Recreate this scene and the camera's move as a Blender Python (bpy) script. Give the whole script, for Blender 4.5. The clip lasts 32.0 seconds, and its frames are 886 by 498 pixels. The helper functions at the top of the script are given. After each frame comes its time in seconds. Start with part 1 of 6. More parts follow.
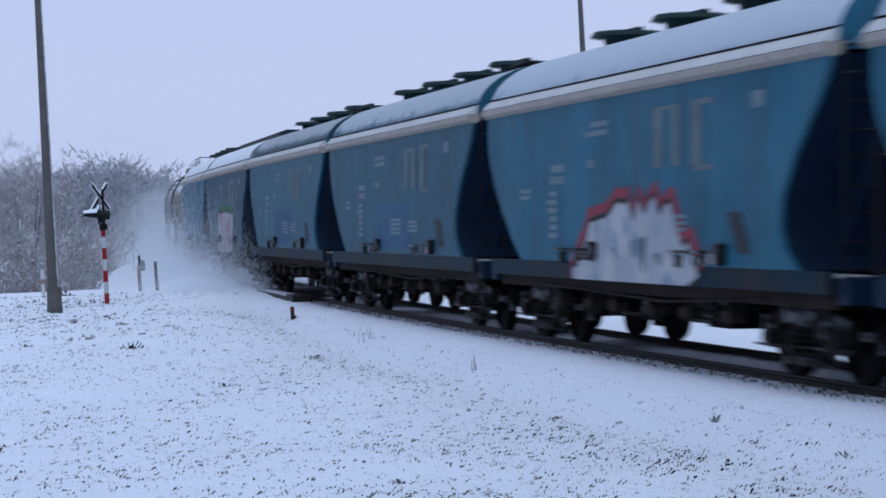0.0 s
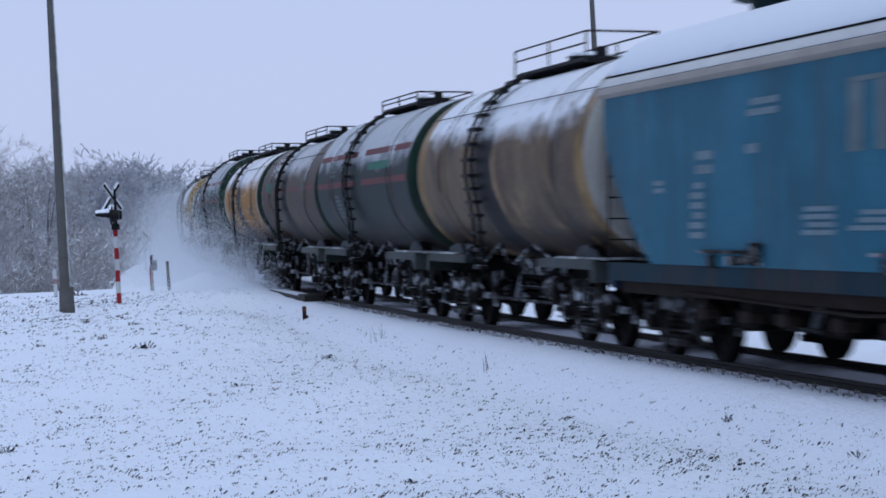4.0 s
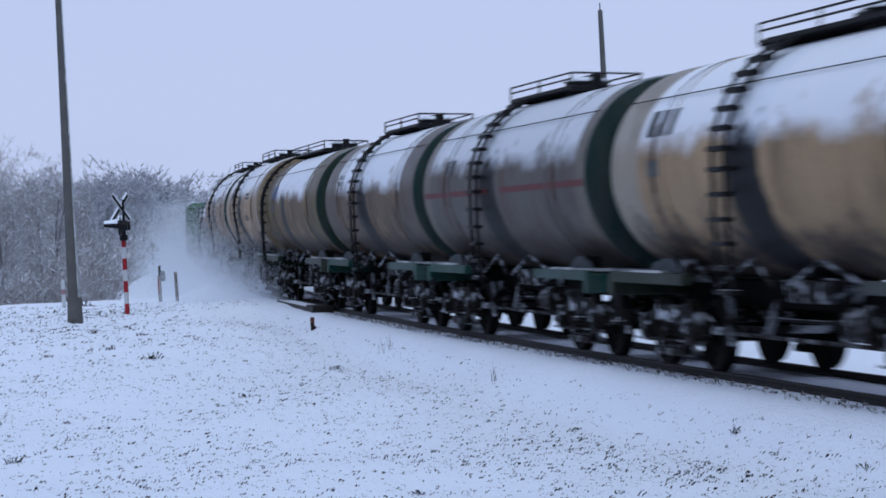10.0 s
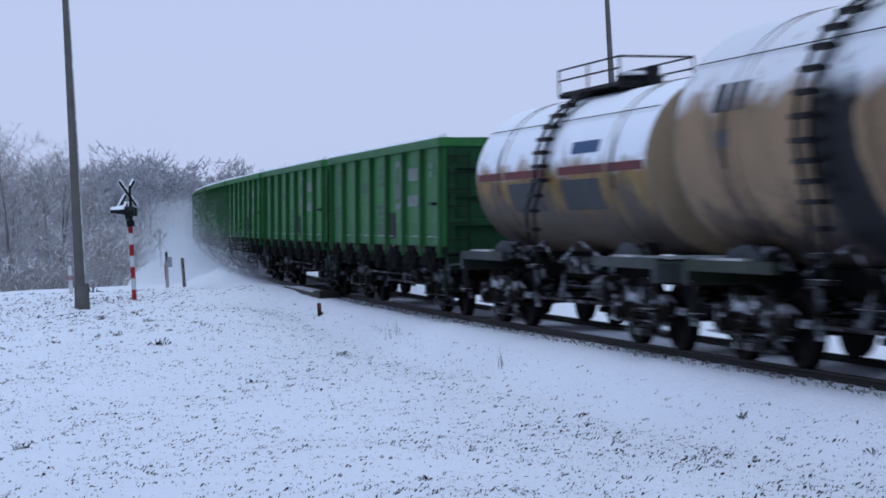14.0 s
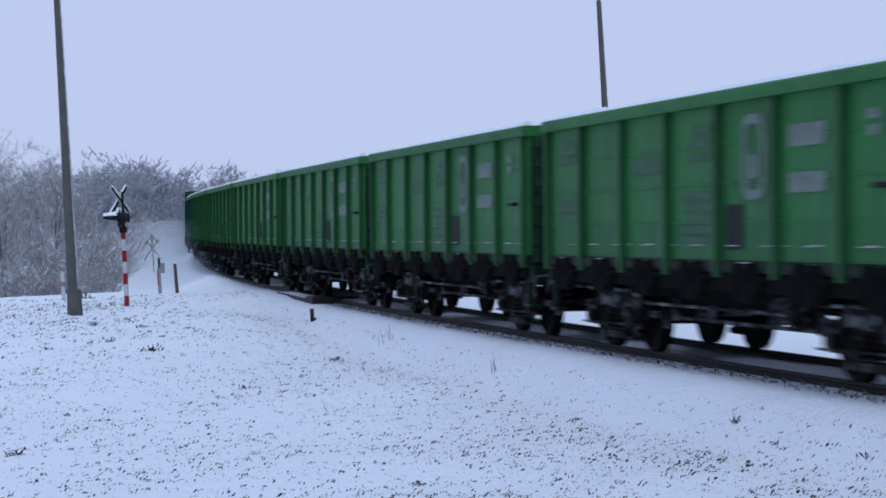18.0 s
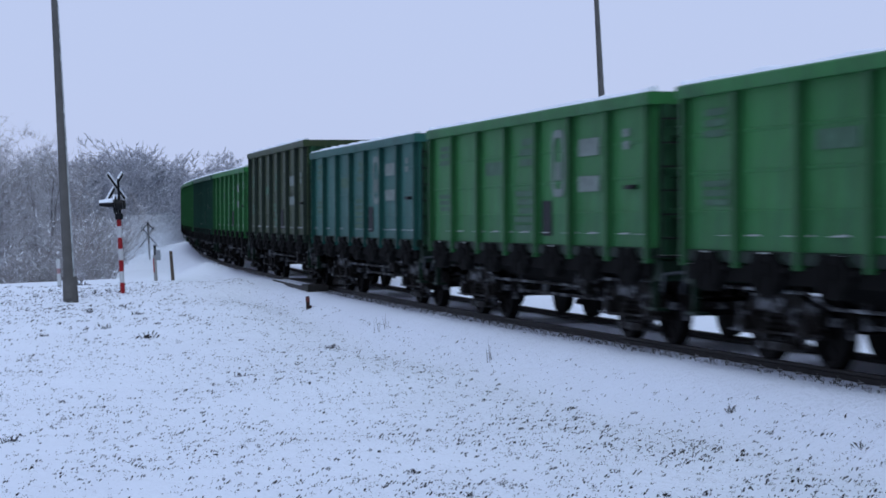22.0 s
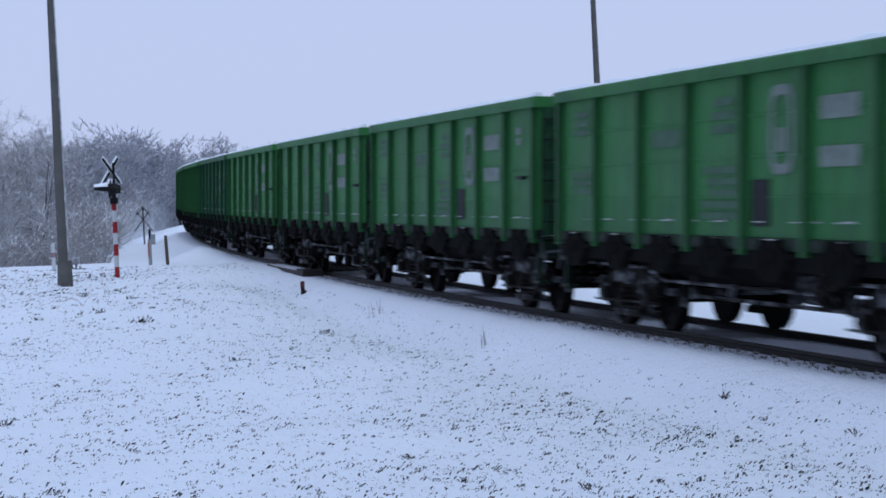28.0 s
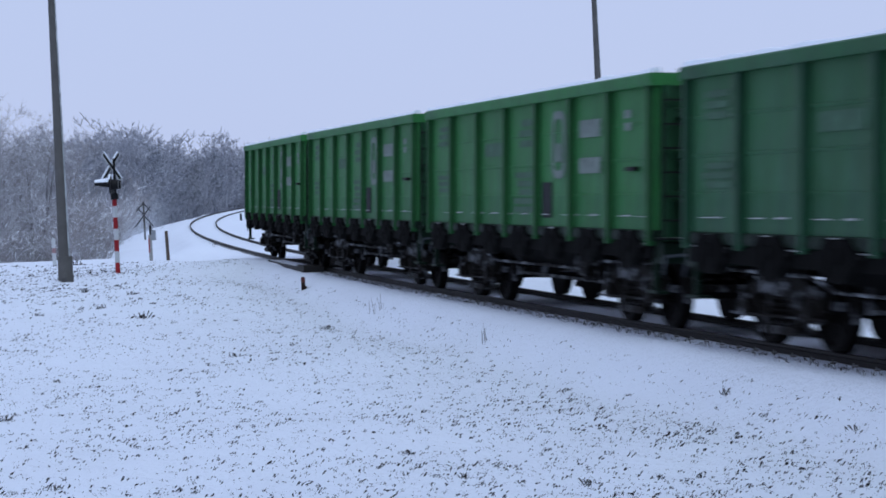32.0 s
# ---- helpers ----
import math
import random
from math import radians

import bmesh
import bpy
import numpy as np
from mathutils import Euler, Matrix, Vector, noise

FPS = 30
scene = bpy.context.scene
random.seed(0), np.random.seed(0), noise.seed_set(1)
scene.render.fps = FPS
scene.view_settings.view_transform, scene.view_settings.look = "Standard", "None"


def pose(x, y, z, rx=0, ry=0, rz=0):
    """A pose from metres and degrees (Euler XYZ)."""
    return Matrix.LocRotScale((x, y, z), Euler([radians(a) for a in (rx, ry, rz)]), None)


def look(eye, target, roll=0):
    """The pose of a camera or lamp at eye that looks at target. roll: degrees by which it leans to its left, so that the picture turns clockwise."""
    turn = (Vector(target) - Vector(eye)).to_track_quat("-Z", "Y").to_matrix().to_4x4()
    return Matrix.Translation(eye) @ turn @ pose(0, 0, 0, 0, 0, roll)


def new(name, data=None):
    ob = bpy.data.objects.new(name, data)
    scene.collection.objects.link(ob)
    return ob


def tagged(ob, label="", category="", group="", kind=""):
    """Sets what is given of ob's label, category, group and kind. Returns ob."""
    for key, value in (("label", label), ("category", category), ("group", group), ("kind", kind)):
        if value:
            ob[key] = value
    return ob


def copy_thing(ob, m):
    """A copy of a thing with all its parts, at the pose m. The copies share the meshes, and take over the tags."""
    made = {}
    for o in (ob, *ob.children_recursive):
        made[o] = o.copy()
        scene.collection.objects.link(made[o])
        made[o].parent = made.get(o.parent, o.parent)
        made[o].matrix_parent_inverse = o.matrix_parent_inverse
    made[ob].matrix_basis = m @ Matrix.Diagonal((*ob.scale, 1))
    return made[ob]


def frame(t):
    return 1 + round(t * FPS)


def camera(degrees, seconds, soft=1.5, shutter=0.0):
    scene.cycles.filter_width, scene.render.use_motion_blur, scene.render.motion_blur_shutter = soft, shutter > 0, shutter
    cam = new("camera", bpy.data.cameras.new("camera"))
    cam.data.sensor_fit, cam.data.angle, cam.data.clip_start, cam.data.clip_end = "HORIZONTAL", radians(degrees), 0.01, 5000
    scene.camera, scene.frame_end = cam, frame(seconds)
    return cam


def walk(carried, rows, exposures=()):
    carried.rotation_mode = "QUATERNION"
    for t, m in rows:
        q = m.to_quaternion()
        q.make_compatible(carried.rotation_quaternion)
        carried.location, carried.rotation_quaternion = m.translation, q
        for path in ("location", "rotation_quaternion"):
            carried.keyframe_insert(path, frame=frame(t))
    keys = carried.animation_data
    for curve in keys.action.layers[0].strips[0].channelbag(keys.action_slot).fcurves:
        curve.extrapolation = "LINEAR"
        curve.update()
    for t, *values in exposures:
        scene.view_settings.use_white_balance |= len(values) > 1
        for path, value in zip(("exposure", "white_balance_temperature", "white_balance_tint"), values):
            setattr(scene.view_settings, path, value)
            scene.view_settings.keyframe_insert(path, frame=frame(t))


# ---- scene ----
# ---------------------------------------------------------------- camera
EYE = (0.0, 0.0, 2.284)
cam = camera(23.34, 32.0, soft=1.7, shutter=0.6)
# seconds and the turn of the camera on its stand, in degrees
TURNS = [(0, 88.818, 2.965, -0.388), (0.5, 88.86, 2.897, -0.34), (1, 88.822, 2.967, -0.318), (1.5, 88.782, 2.975, -0.231),
         (2, 88.784, 2.972, -0.196), (2.5, 88.807, 2.989, -0.208), (3, 88.851, 2.985, -0.226), (3.5, 88.831, 2.986, -0.157),
         (5.5, 88.824, 3.043, 0.046), (6, 88.855, 3.057, 0.066), (6.5, 88.926, 3.101, 0.119), (7, 88.973, 3.079, 0.139),
         (7.5, 89.009, 2.986, 0.14), (8, 89.022, 3.052, 0.113), (8.5, 89.018, 3.061, 0.135), (9, 89.081, 2.988, 0.186),
         (9.5, 89.155, 2.954, 0.188), (10, 89.135, 2.917, 0.146), (10.5, 88.926, 2.872, 0.162), (11, 88.763, 2.856, 0.261),
         (11.5, 88.724, 2.869, 0.424), (12, 88.742, 2.814, 0.527), (12.5, 88.797, 2.854, 0.548), (13, 88.78, 2.934, 0.467),
         (13.5, 88.783, 2.955, 0.405), (14, 88.76, 2.99, 0.325), (14.5, 88.765, 2.975, 0.321), (16.5, 88.919, 2.907, 0.439),
         (17, 88.932, 2.986, 0.413), (17.5, 88.903, 2.967, 0.296), (18, 88.89, 3.13, 0.127), (18.5, 88.914, 2.977, 0.073),
         (19, 88.91, 2.981, 0.001), (19.5, 88.9, 3.088, 0.004), (20, 88.879, 2.94, 0.021), (20.5, 88.714, 2.904, 0.047),
         (21, 88.634, 2.841, 0.074), (21.5, 88.552, 2.92, 0.074), (22, 88.573, 2.89, 0.024), (22.5, 88.596, 2.914, -0.04),
         (23, 88.598, 2.915, -0.086), (23.5, 88.589, 2.895, -0.106), (24, 88.514, 2.815, -0.089), (24.5, 88.429, 2.735, -0.145),
         (25, 88.367, 2.782, -0.204), (25.5, 88.327, 2.717, -0.27), (27.5, 88.171, 2.69, -0.108), (28, 88.172, 2.711, -0.107),
         (28.5, 88.219, 2.696, -0.117), (29, 88.204, 2.804, -0.11), (29.5, 88.132, 2.784, -0.15), (30, 88.055, 2.72, -0.154),
         (30.5, 88.065, 2.638, -0.117), (31, 88.081, 2.645, -0.105), (31.5, 88.057, 2.713, -0.123), (32, 88.067, 2.639, -0.089)]
walk(cam, [(t, pose(*EYE, rx, ry, rz)) for t, rx, ry, rz in TURNS])

# ---------------------------------------------------------------- world and light
SKY = (0.485, 0.572, 0.838)
world = bpy.data.worlds.new("overcast")
scene.world = world
world.use_nodes = True
wt = world.node_tree
wt.nodes.clear()
w_out = wt.nodes.new("ShaderNodeOutputWorld")
w_bg = wt.nodes.new("ShaderNodeBackground")
w_sky = wt.nodes.new("ShaderNodeTexSky")
w_sky.sky_type, w_sky.sun_disc = "NISHITA", False
w_sky.sun_elevation, w_sky.sun_rotation = radians(58), radians(155)
w_mix = wt.nodes.new("ShaderNodeMix")
w_mix.data_type = "RGBA"
w_mix.inputs[0].default_value = 0.995
w_mix.inputs[7].default_value = (*SKY, 1)
wt.links.new(w_sky.outputs[0], w_mix.inputs[6])
wt.links.new(w_mix.outputs[2], w_bg.inputs[0])
w_bg.inputs[1].default_value = 1.0
wt.links.new(w_bg.outputs[0], w_out.inputs[0])

sun = new("sun", bpy.data.lights.new("sun", "SUN"))
sun.data.energy, sun.data.angle, sun.data.color = 1.0, radians(40), (0.78, 0.93, 1.0)
sun.matrix_world = look((0, 0, 60), (-9, 38, 0))

# ---------------------------------------------------------------- materials
def shade(name):
    m = bpy.data.materials.new(name)
    m.use_nodes = True
    nt = m.node_tree
    return m, nt, nt.nodes["Principled BSDF"]


def node(nt, kind, **inputs):
    n = nt.nodes.new(kind)
    for k, v in inputs.items():
        n.inputs[k].default_value = v
    return n


def coords(nt, space="Object", scale=(1, 1, 1)):
    tc = nt.nodes.new("ShaderNodeTexCoord")
    mp = nt.nodes.new("ShaderNodeMapping")
    mp.inputs["Scale"].default_value = scale
    nt.links.new(tc.outputs[space], mp.inputs[0])
    return mp.outputs[0]


def noise_fac(nt, vec, scale, detail=4.0, rough=0.6, lo=0.0, hi=1.0):
    n = node(nt, "ShaderNodeTexNoise", Scale=scale, Detail=detail, Roughness=rough)
    nt.links.new(vec, n.inputs["Vector"])
    r = nt.nodes.new("ShaderNodeMapRange")
    r.inputs[1].default_value, r.inputs[2].default_value = lo, hi
    nt.links.new(n.outputs["Fac"], r.inputs[0])
    return r.outputs[0]


def blend(nt, fac, a, b, mode="MIX"):
    n = nt.nodes.new("ShaderNodeMix")
    n.data_type, n.blend_type = "RGBA", mode
    for sock, v in ((n.inputs[0], fac), (n.inputs[6], a), (n.inputs[7], b)):
        if isinstance(v, (int, float)):
            sock.default_value = v
        elif isinstance(v, tuple):
            sock.default_value = (*v[:3], 1)
        else:
            nt.links.new(v, sock)
    return n.outputs[2]


def calc(nt, op, a, b=0.0, c=0.0):
    n = nt.nodes.new("ShaderNodeMath")
    n.operation = op
    for sock, v in zip(n.inputs, (a, b, c)):
        if isinstance(v, (int, float)):
            sock.default_value = v
        else:
            nt.links.new(v, sock)
    return n.outputs[0]


def ramp(nt, v, lo, hi):
    r = nt.nodes.new("ShaderNodeMapRange")
    r.inputs[1].default_value, r.inputs[2].default_value = lo, hi
    nt.links.new(v, r.inputs[0])
    return r.outputs[0]


def relief(nt, bsdf, height, strength=0.3, distance=0.01):
    b = nt.nodes.new("ShaderNodeBump")
    b.inputs["Strength"].default_value, b.inputs["Distance"].default_value = strength, distance
    nt.links.new(height, b.inputs["Height"])
    nt.links.new(b.outputs[0], bsdf.inputs["Normal"])


SNOW = (0.77, 0.82, 0.89)
FIELD_SNOW = (0.80, 0.855, 0.95)


def snow_lying(nt, vec, level):
    """Where snow lies: on faces that look up, with a ragged edge."""
    g = nt.nodes.new("ShaderNodeNewGeometry")
    s = nt.nodes.new("ShaderNodeSeparateXYZ")
    nt.links.new(g.outputs["Normal"], s.inputs[0])
    rag = noise_fac(nt, vec, 0.9, 6, 0.65, 0.3, 0.7)
    v = calc(nt, "ADD", s.outputs[2], calc(nt, "MULTIPLY", rag, 0.20))
    body = ramp(nt, v, level + 0.04, level + 0.26)
    # wind has scoured it thin in places
    return calc(nt, "MULTIPLY", body, ramp(nt, calc(nt, "ADD", v, noise_fac(nt, vec, 2.3, 5, 0.7, 0.3, 0.7)), level + 0.25, level + 0.75))


def paint(name, col, grime=(0.05, 0.045, 0.04), amount=0.35, snow=None, rust=0.0, rough=0.5, sheet=None, cover=1.0, gloss=0.07):
    """Old wagon paint: blotches, run-down dirt, rust, and snow lying on top where it is given."""
    m, nt, b = shade(name)
    v = coords(nt)
    v2 = coords(nt, scale=(2.2, 2.2, 0.22))
    c = blend(nt, noise_fac(nt, v, 0.9, 5, 0.6, 0.3, 0.7), col, tuple(x * 0.72 for x in col))
    info = nt.nodes.new("ShaderNodeObjectInfo")
    c = blend(nt, calc(nt, "MULTIPLY", info.outputs["Random"], 0.4), c, tuple(min(1, x * 1.45) for x in col))
    bare = soot = None
    if sheet:
        c, bare, soot = sheet(nt, c)
    c = blend(nt, calc(nt, "MULTIPLY", noise_fac(nt, v2, 1.6, 6, 0.7, 0.42, 0.75), amount), c, grime)
    c = blend(nt, calc(nt, "MULTIPLY", noise_fac(nt, v, 14, 3, 0.7, 0.5, 0.8), amount * 0.6), c, grime)
    if rust > 0.5:
        c = blend(nt, noise_fac(nt, coords(nt, scale=(1, 1, 0.6)), 0.95, 6, 0.7, 0.54, 0.64), c, tuple(x * 1.6 + 0.05 * k for x, k in zip(col, (1.0, 0.6, 0.25))))
    if rust > 0.25:
        c = blend(nt, calc(nt, "MULTIPLY", noise_fac(nt, v, 0.75, 6, 0.7, 0.48, 0.60), rust), c, (0.032, 0.024, 0.02))
    if rust:
        c = blend(nt, calc(nt, "MULTIPLY", noise_fac(nt, v2, 0.8, 6, 0.72, 0.5, 0.66), rust), c, (0.085, 0.042, 0.022))
    if soot is not None:
        c = blend(nt, soot, c, (0.008, 0.008, 0.010))
    if snow is not None:
        lies = calc(nt, "MULTIPLY", snow_lying(nt, v, snow), cover)
        if bare is not None:
            lies = calc(nt, "MULTIPLY", lies, calc(nt, "SUBTRACT", 1.0, calc(nt, "MULTIPLY", bare, 0.9)))
        c = blend(nt, lies, c, SNOW)
    nt.links.new(c, b.inputs["Base Color"])
    b.inputs["Roughness"].default_value = rough
    b.inputs["Specular IOR Level"].default_value = gloss
    relief(nt, b, noise_fac(nt, v, 9, 4, 0.6), 0.12, 0.01)
    return m


def rimed(film):
    """A thin uneven film of rime and dried dirt."""
    def go(nt, c):
        c = blend(nt, calc(nt, "MULTIPLY", noise_fac(nt, coords(nt, scale=(1, 1, 0.7)), 1.0, 6, 0.68, 0.46, 0.72), 0.5), c, film)
        c = blend(nt, calc(nt, "MULTIPLY", noise_fac(nt, coords(nt, scale=(1.6, 1, 0.35)), 1.3, 6, 0.7, 0.5, 0.66), 0.55), c, (0.015, 0.04, 0.026))
        return c, None, None
    return go


def tank_sheet(ring, edge, low=None, band=None, low_at=2.425):
    """The barrel's paint scheme along its length: coloured end rings, a black run-down patch under the dome, a belly
    darkened for dirt and shade.
    """
    def go(nt, c):
        tc = nt.nodes.new("ShaderNodeTexCoord")
        s = nt.nodes.new("ShaderNodeSeparateXYZ")
        nt.links.new(tc.outputs["Object"], s.inputs[0])
        v = coords(nt)
        ax = calc(nt, "ABSOLUTE", s.outputs[0])
        wob = noise_fac(nt, v, 1.3, 5, 0.7, 0.25, 0.75)
        bare = None
        if ring:
            bare = ramp(nt, ax, edge, edge + 0.06)
            c = blend(nt, bare, c, ring)
        # belly colour: dirt plus the shade under the barrel, put into the paint
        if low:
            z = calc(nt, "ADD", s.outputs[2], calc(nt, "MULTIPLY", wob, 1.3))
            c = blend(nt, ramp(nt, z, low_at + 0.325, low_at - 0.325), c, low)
        # brown runs below the holding straps
        strap = calc(nt, "ABSOLUTE", calc(nt, "SUBTRACT", calc(nt, "ADD", ax, calc(nt, "MULTIPLY", wob, 0.35)), 3.82))
        run_ = calc(nt, "MULTIPLY", ramp(nt, strap, 0.28, 0.05), noise_fac(nt, coords(nt, scale=(1.5, 1, 0.4)), 1.1, 5, 0.7, 0.4, 0.6))
        c = blend(nt, calc(nt, "MULTIPLY", run_, 0.75), c, (0.045, 0.026, 0.02))
        soot = None
        if band:
            edge_x = calc(nt, "ADD", s.outputs[0], calc(nt, "MULTIPLY", wob, 0.3))
            lo, hi = band
            soot = calc(nt, "MULTIPLY", ramp(nt, edge_x, lo, lo + 0.12), ramp(nt, edge_x, hi + 0.22, hi + 0.05))
        return c, bare, soot
    return go


def plain(name, col, rough=0.6, var=0.3, scale=6.0, metal=0.0, snow=None, bump=0.15, gloss=0.12):
    m, nt, b = shade(name)
    v = coords(nt)
    c = blend(nt, noise_fac(nt, v, scale, 6, 0.65, 0.3, 0.7), col, tuple(x * (1 - var) for x in col))
    c = blend(nt, noise_fac(nt, v, scale * 9, 3, 0.6, 0.45, 0.8), c, tuple(x * (1 - var * 0.6) for x in col))
    if snow is not None:
        c = blend(nt, snow_lying(nt, v, snow), c, SNOW)
    nt.links.new(c, b.inputs["Base Color"])
    b.inputs["Roughness"].default_value, b.inputs["Metallic"].default_value = rough, metal
    b.inputs["Specular IOR Level"].default_value = gloss
    relief(nt, b, noise_fac(nt, v, scale * 4, 4, 0.6), bump, 0.01)
    return m


def running_gear(name, frost):
    """Oily cast steel with blown snow frozen on to it."""
    m, nt, b = shade(name)
    v = coords(nt)
    c = blend(nt, noise_fac(nt, v, 5, 5, 0.6), (0.009, 0.009, 0.009), (0.017, 0.014, 0.012))
    c = blend(nt, calc(nt, "MULTIPLY", noise_fac(nt, v, 3.6, 5, 0.65, 0.50, 0.62), frost), c, (0.58, 0.62, 0.68))
    nt.links.new(c, b.inputs["Base Color"])
    b.inputs["Roughness"].default_value = 0.7
    b.inputs["Specular IOR Level"].default_value = 0.04
    relief(nt, b, noise_fac(nt, v, 20, 4, 0.6), 0.3, 0.01)
    return m


def ground_snow():
    m, nt, b = shade("trodden_snow")
    v = coords(nt)
    c = blend(nt, noise_fac(nt, v, 0.35, 5, 0.6, 0.3, 0.7), FIELD_SNOW, tuple(x * 0.95 for x in FIELD_SNOW))
    # dead grass through thin snow, with its hollows' shade put into the colour
    patch = noise_fac(nt, v, 0.5, 4, 0.6, 0.38, 0.72)
    tips = noise_fac(nt, coords(nt, scale=(0.7, 1, 1)), 17.0, 3, 0.7, 0.61, 0.68)
    c = blend(nt, calc(nt, "MULTIPLY", calc(nt, "MULTIPLY", tips, patch), 0.5), c, (0.20, 0.195, 0.19))
    nt.links.new(c, b.inputs["Base Color"])
    b.inputs["Roughness"].default_value = 0.85
    h = calc(nt, "ADD", noise_fac(nt, v, 9.0, 5, 0.65, 0.25, 0.75), calc(nt, "MULTIPLY", noise_fac(nt, v, 1.6, 4, 0.6), 2.2))
    relief(nt, b, h, 0.75, 0.05)
    return m


def bark_frost(name, wood, frost, share, level):
    m, nt, b = shade(name)
    v = coords(nt)
    c = blend(nt, noise_fac(nt, v, 3, 4, 0.6), wood, tuple(x * 0.6 for x in wood))
    c = blend(nt, calc(nt, "MULTIPLY", noise_fac(nt, v, 1.1, 4, 0.7, 0.3, 0.7), share), c, frost)
    c = blend(nt, snow_lying(nt, v, level), c, SNOW)
    nt.links.new(c, b.inputs["Base Color"])
    b.inputs["Roughness"].default_value = 0.9
    return m


def graffiti(name, a, b_, c_):
    m, nt, b = shade(name)
    v = coords(nt, scale=(1, 1, 0.8))
    c = blend(nt, noise_fac(nt, v, 1.7, 3, 0.5, 0.42, 0.52), a, b_)
    c = blend(nt, noise_fac(nt, coords(nt, scale=(1.3, 1, 0.6)), 2.6, 3, 0.6, 0.56, 0.62), c, c_)
    nt.links.new(c, b.inputs["Base Color"])
    b.inputs["Roughness"].default_value = 0.55
    return m


M_SNOW = plain("fresh_snow", SNOW, 0.85, 0.05, 3.0, bump=0.4)
M_GROUND = ground_snow()
M_GEAR = running_gear("oily_cast_steel", 0.26)
M_GEAR_FROST = running_gear("frosted_cast_steel", 0.75)
M_STEEL = plain("black_steel", (0.010, 0.010, 0.011), 0.6, 0.4, 6, snow=0.78)
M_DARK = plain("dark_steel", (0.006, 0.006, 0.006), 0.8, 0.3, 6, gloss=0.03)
M_RAIL = plain("rusty_rail", (0.016, 0.013, 0.012), 0.55, 0.4, 4)
M_WHEEL = plain("wheel_steel", (0.008, 0.007, 0.007), 0.65, 0.4, 8, gloss=0.04)
M_MARK = plain("worn_white_marking", (0.21, 0.26, 0.235), 0.6, 0.6, 4)
M_MARK_DIM = plain("faded_marking", (0.065, 0.145, 0.09), 0.6, 0.6, 4)
M_SNOW_THIN = plain("patchy_thin_snow", (0.55, 0.59, 0.62), 0.85, 0.75, 5.0, bump=0.4)
M_PLATE = plain("black_stencil_patch", (0.015, 0.016, 0.02), 0.6, 0.3, 6)
M_RED = plain("red_stripe_paint", (0.13, 0.018, 0.02), 0.5, 0.5, 2)
M_CORNICE = plain("cream_cornice_paint", (0.37, 0.34, 0.305), 0.6, 0.35, 2.5, snow=0.92)

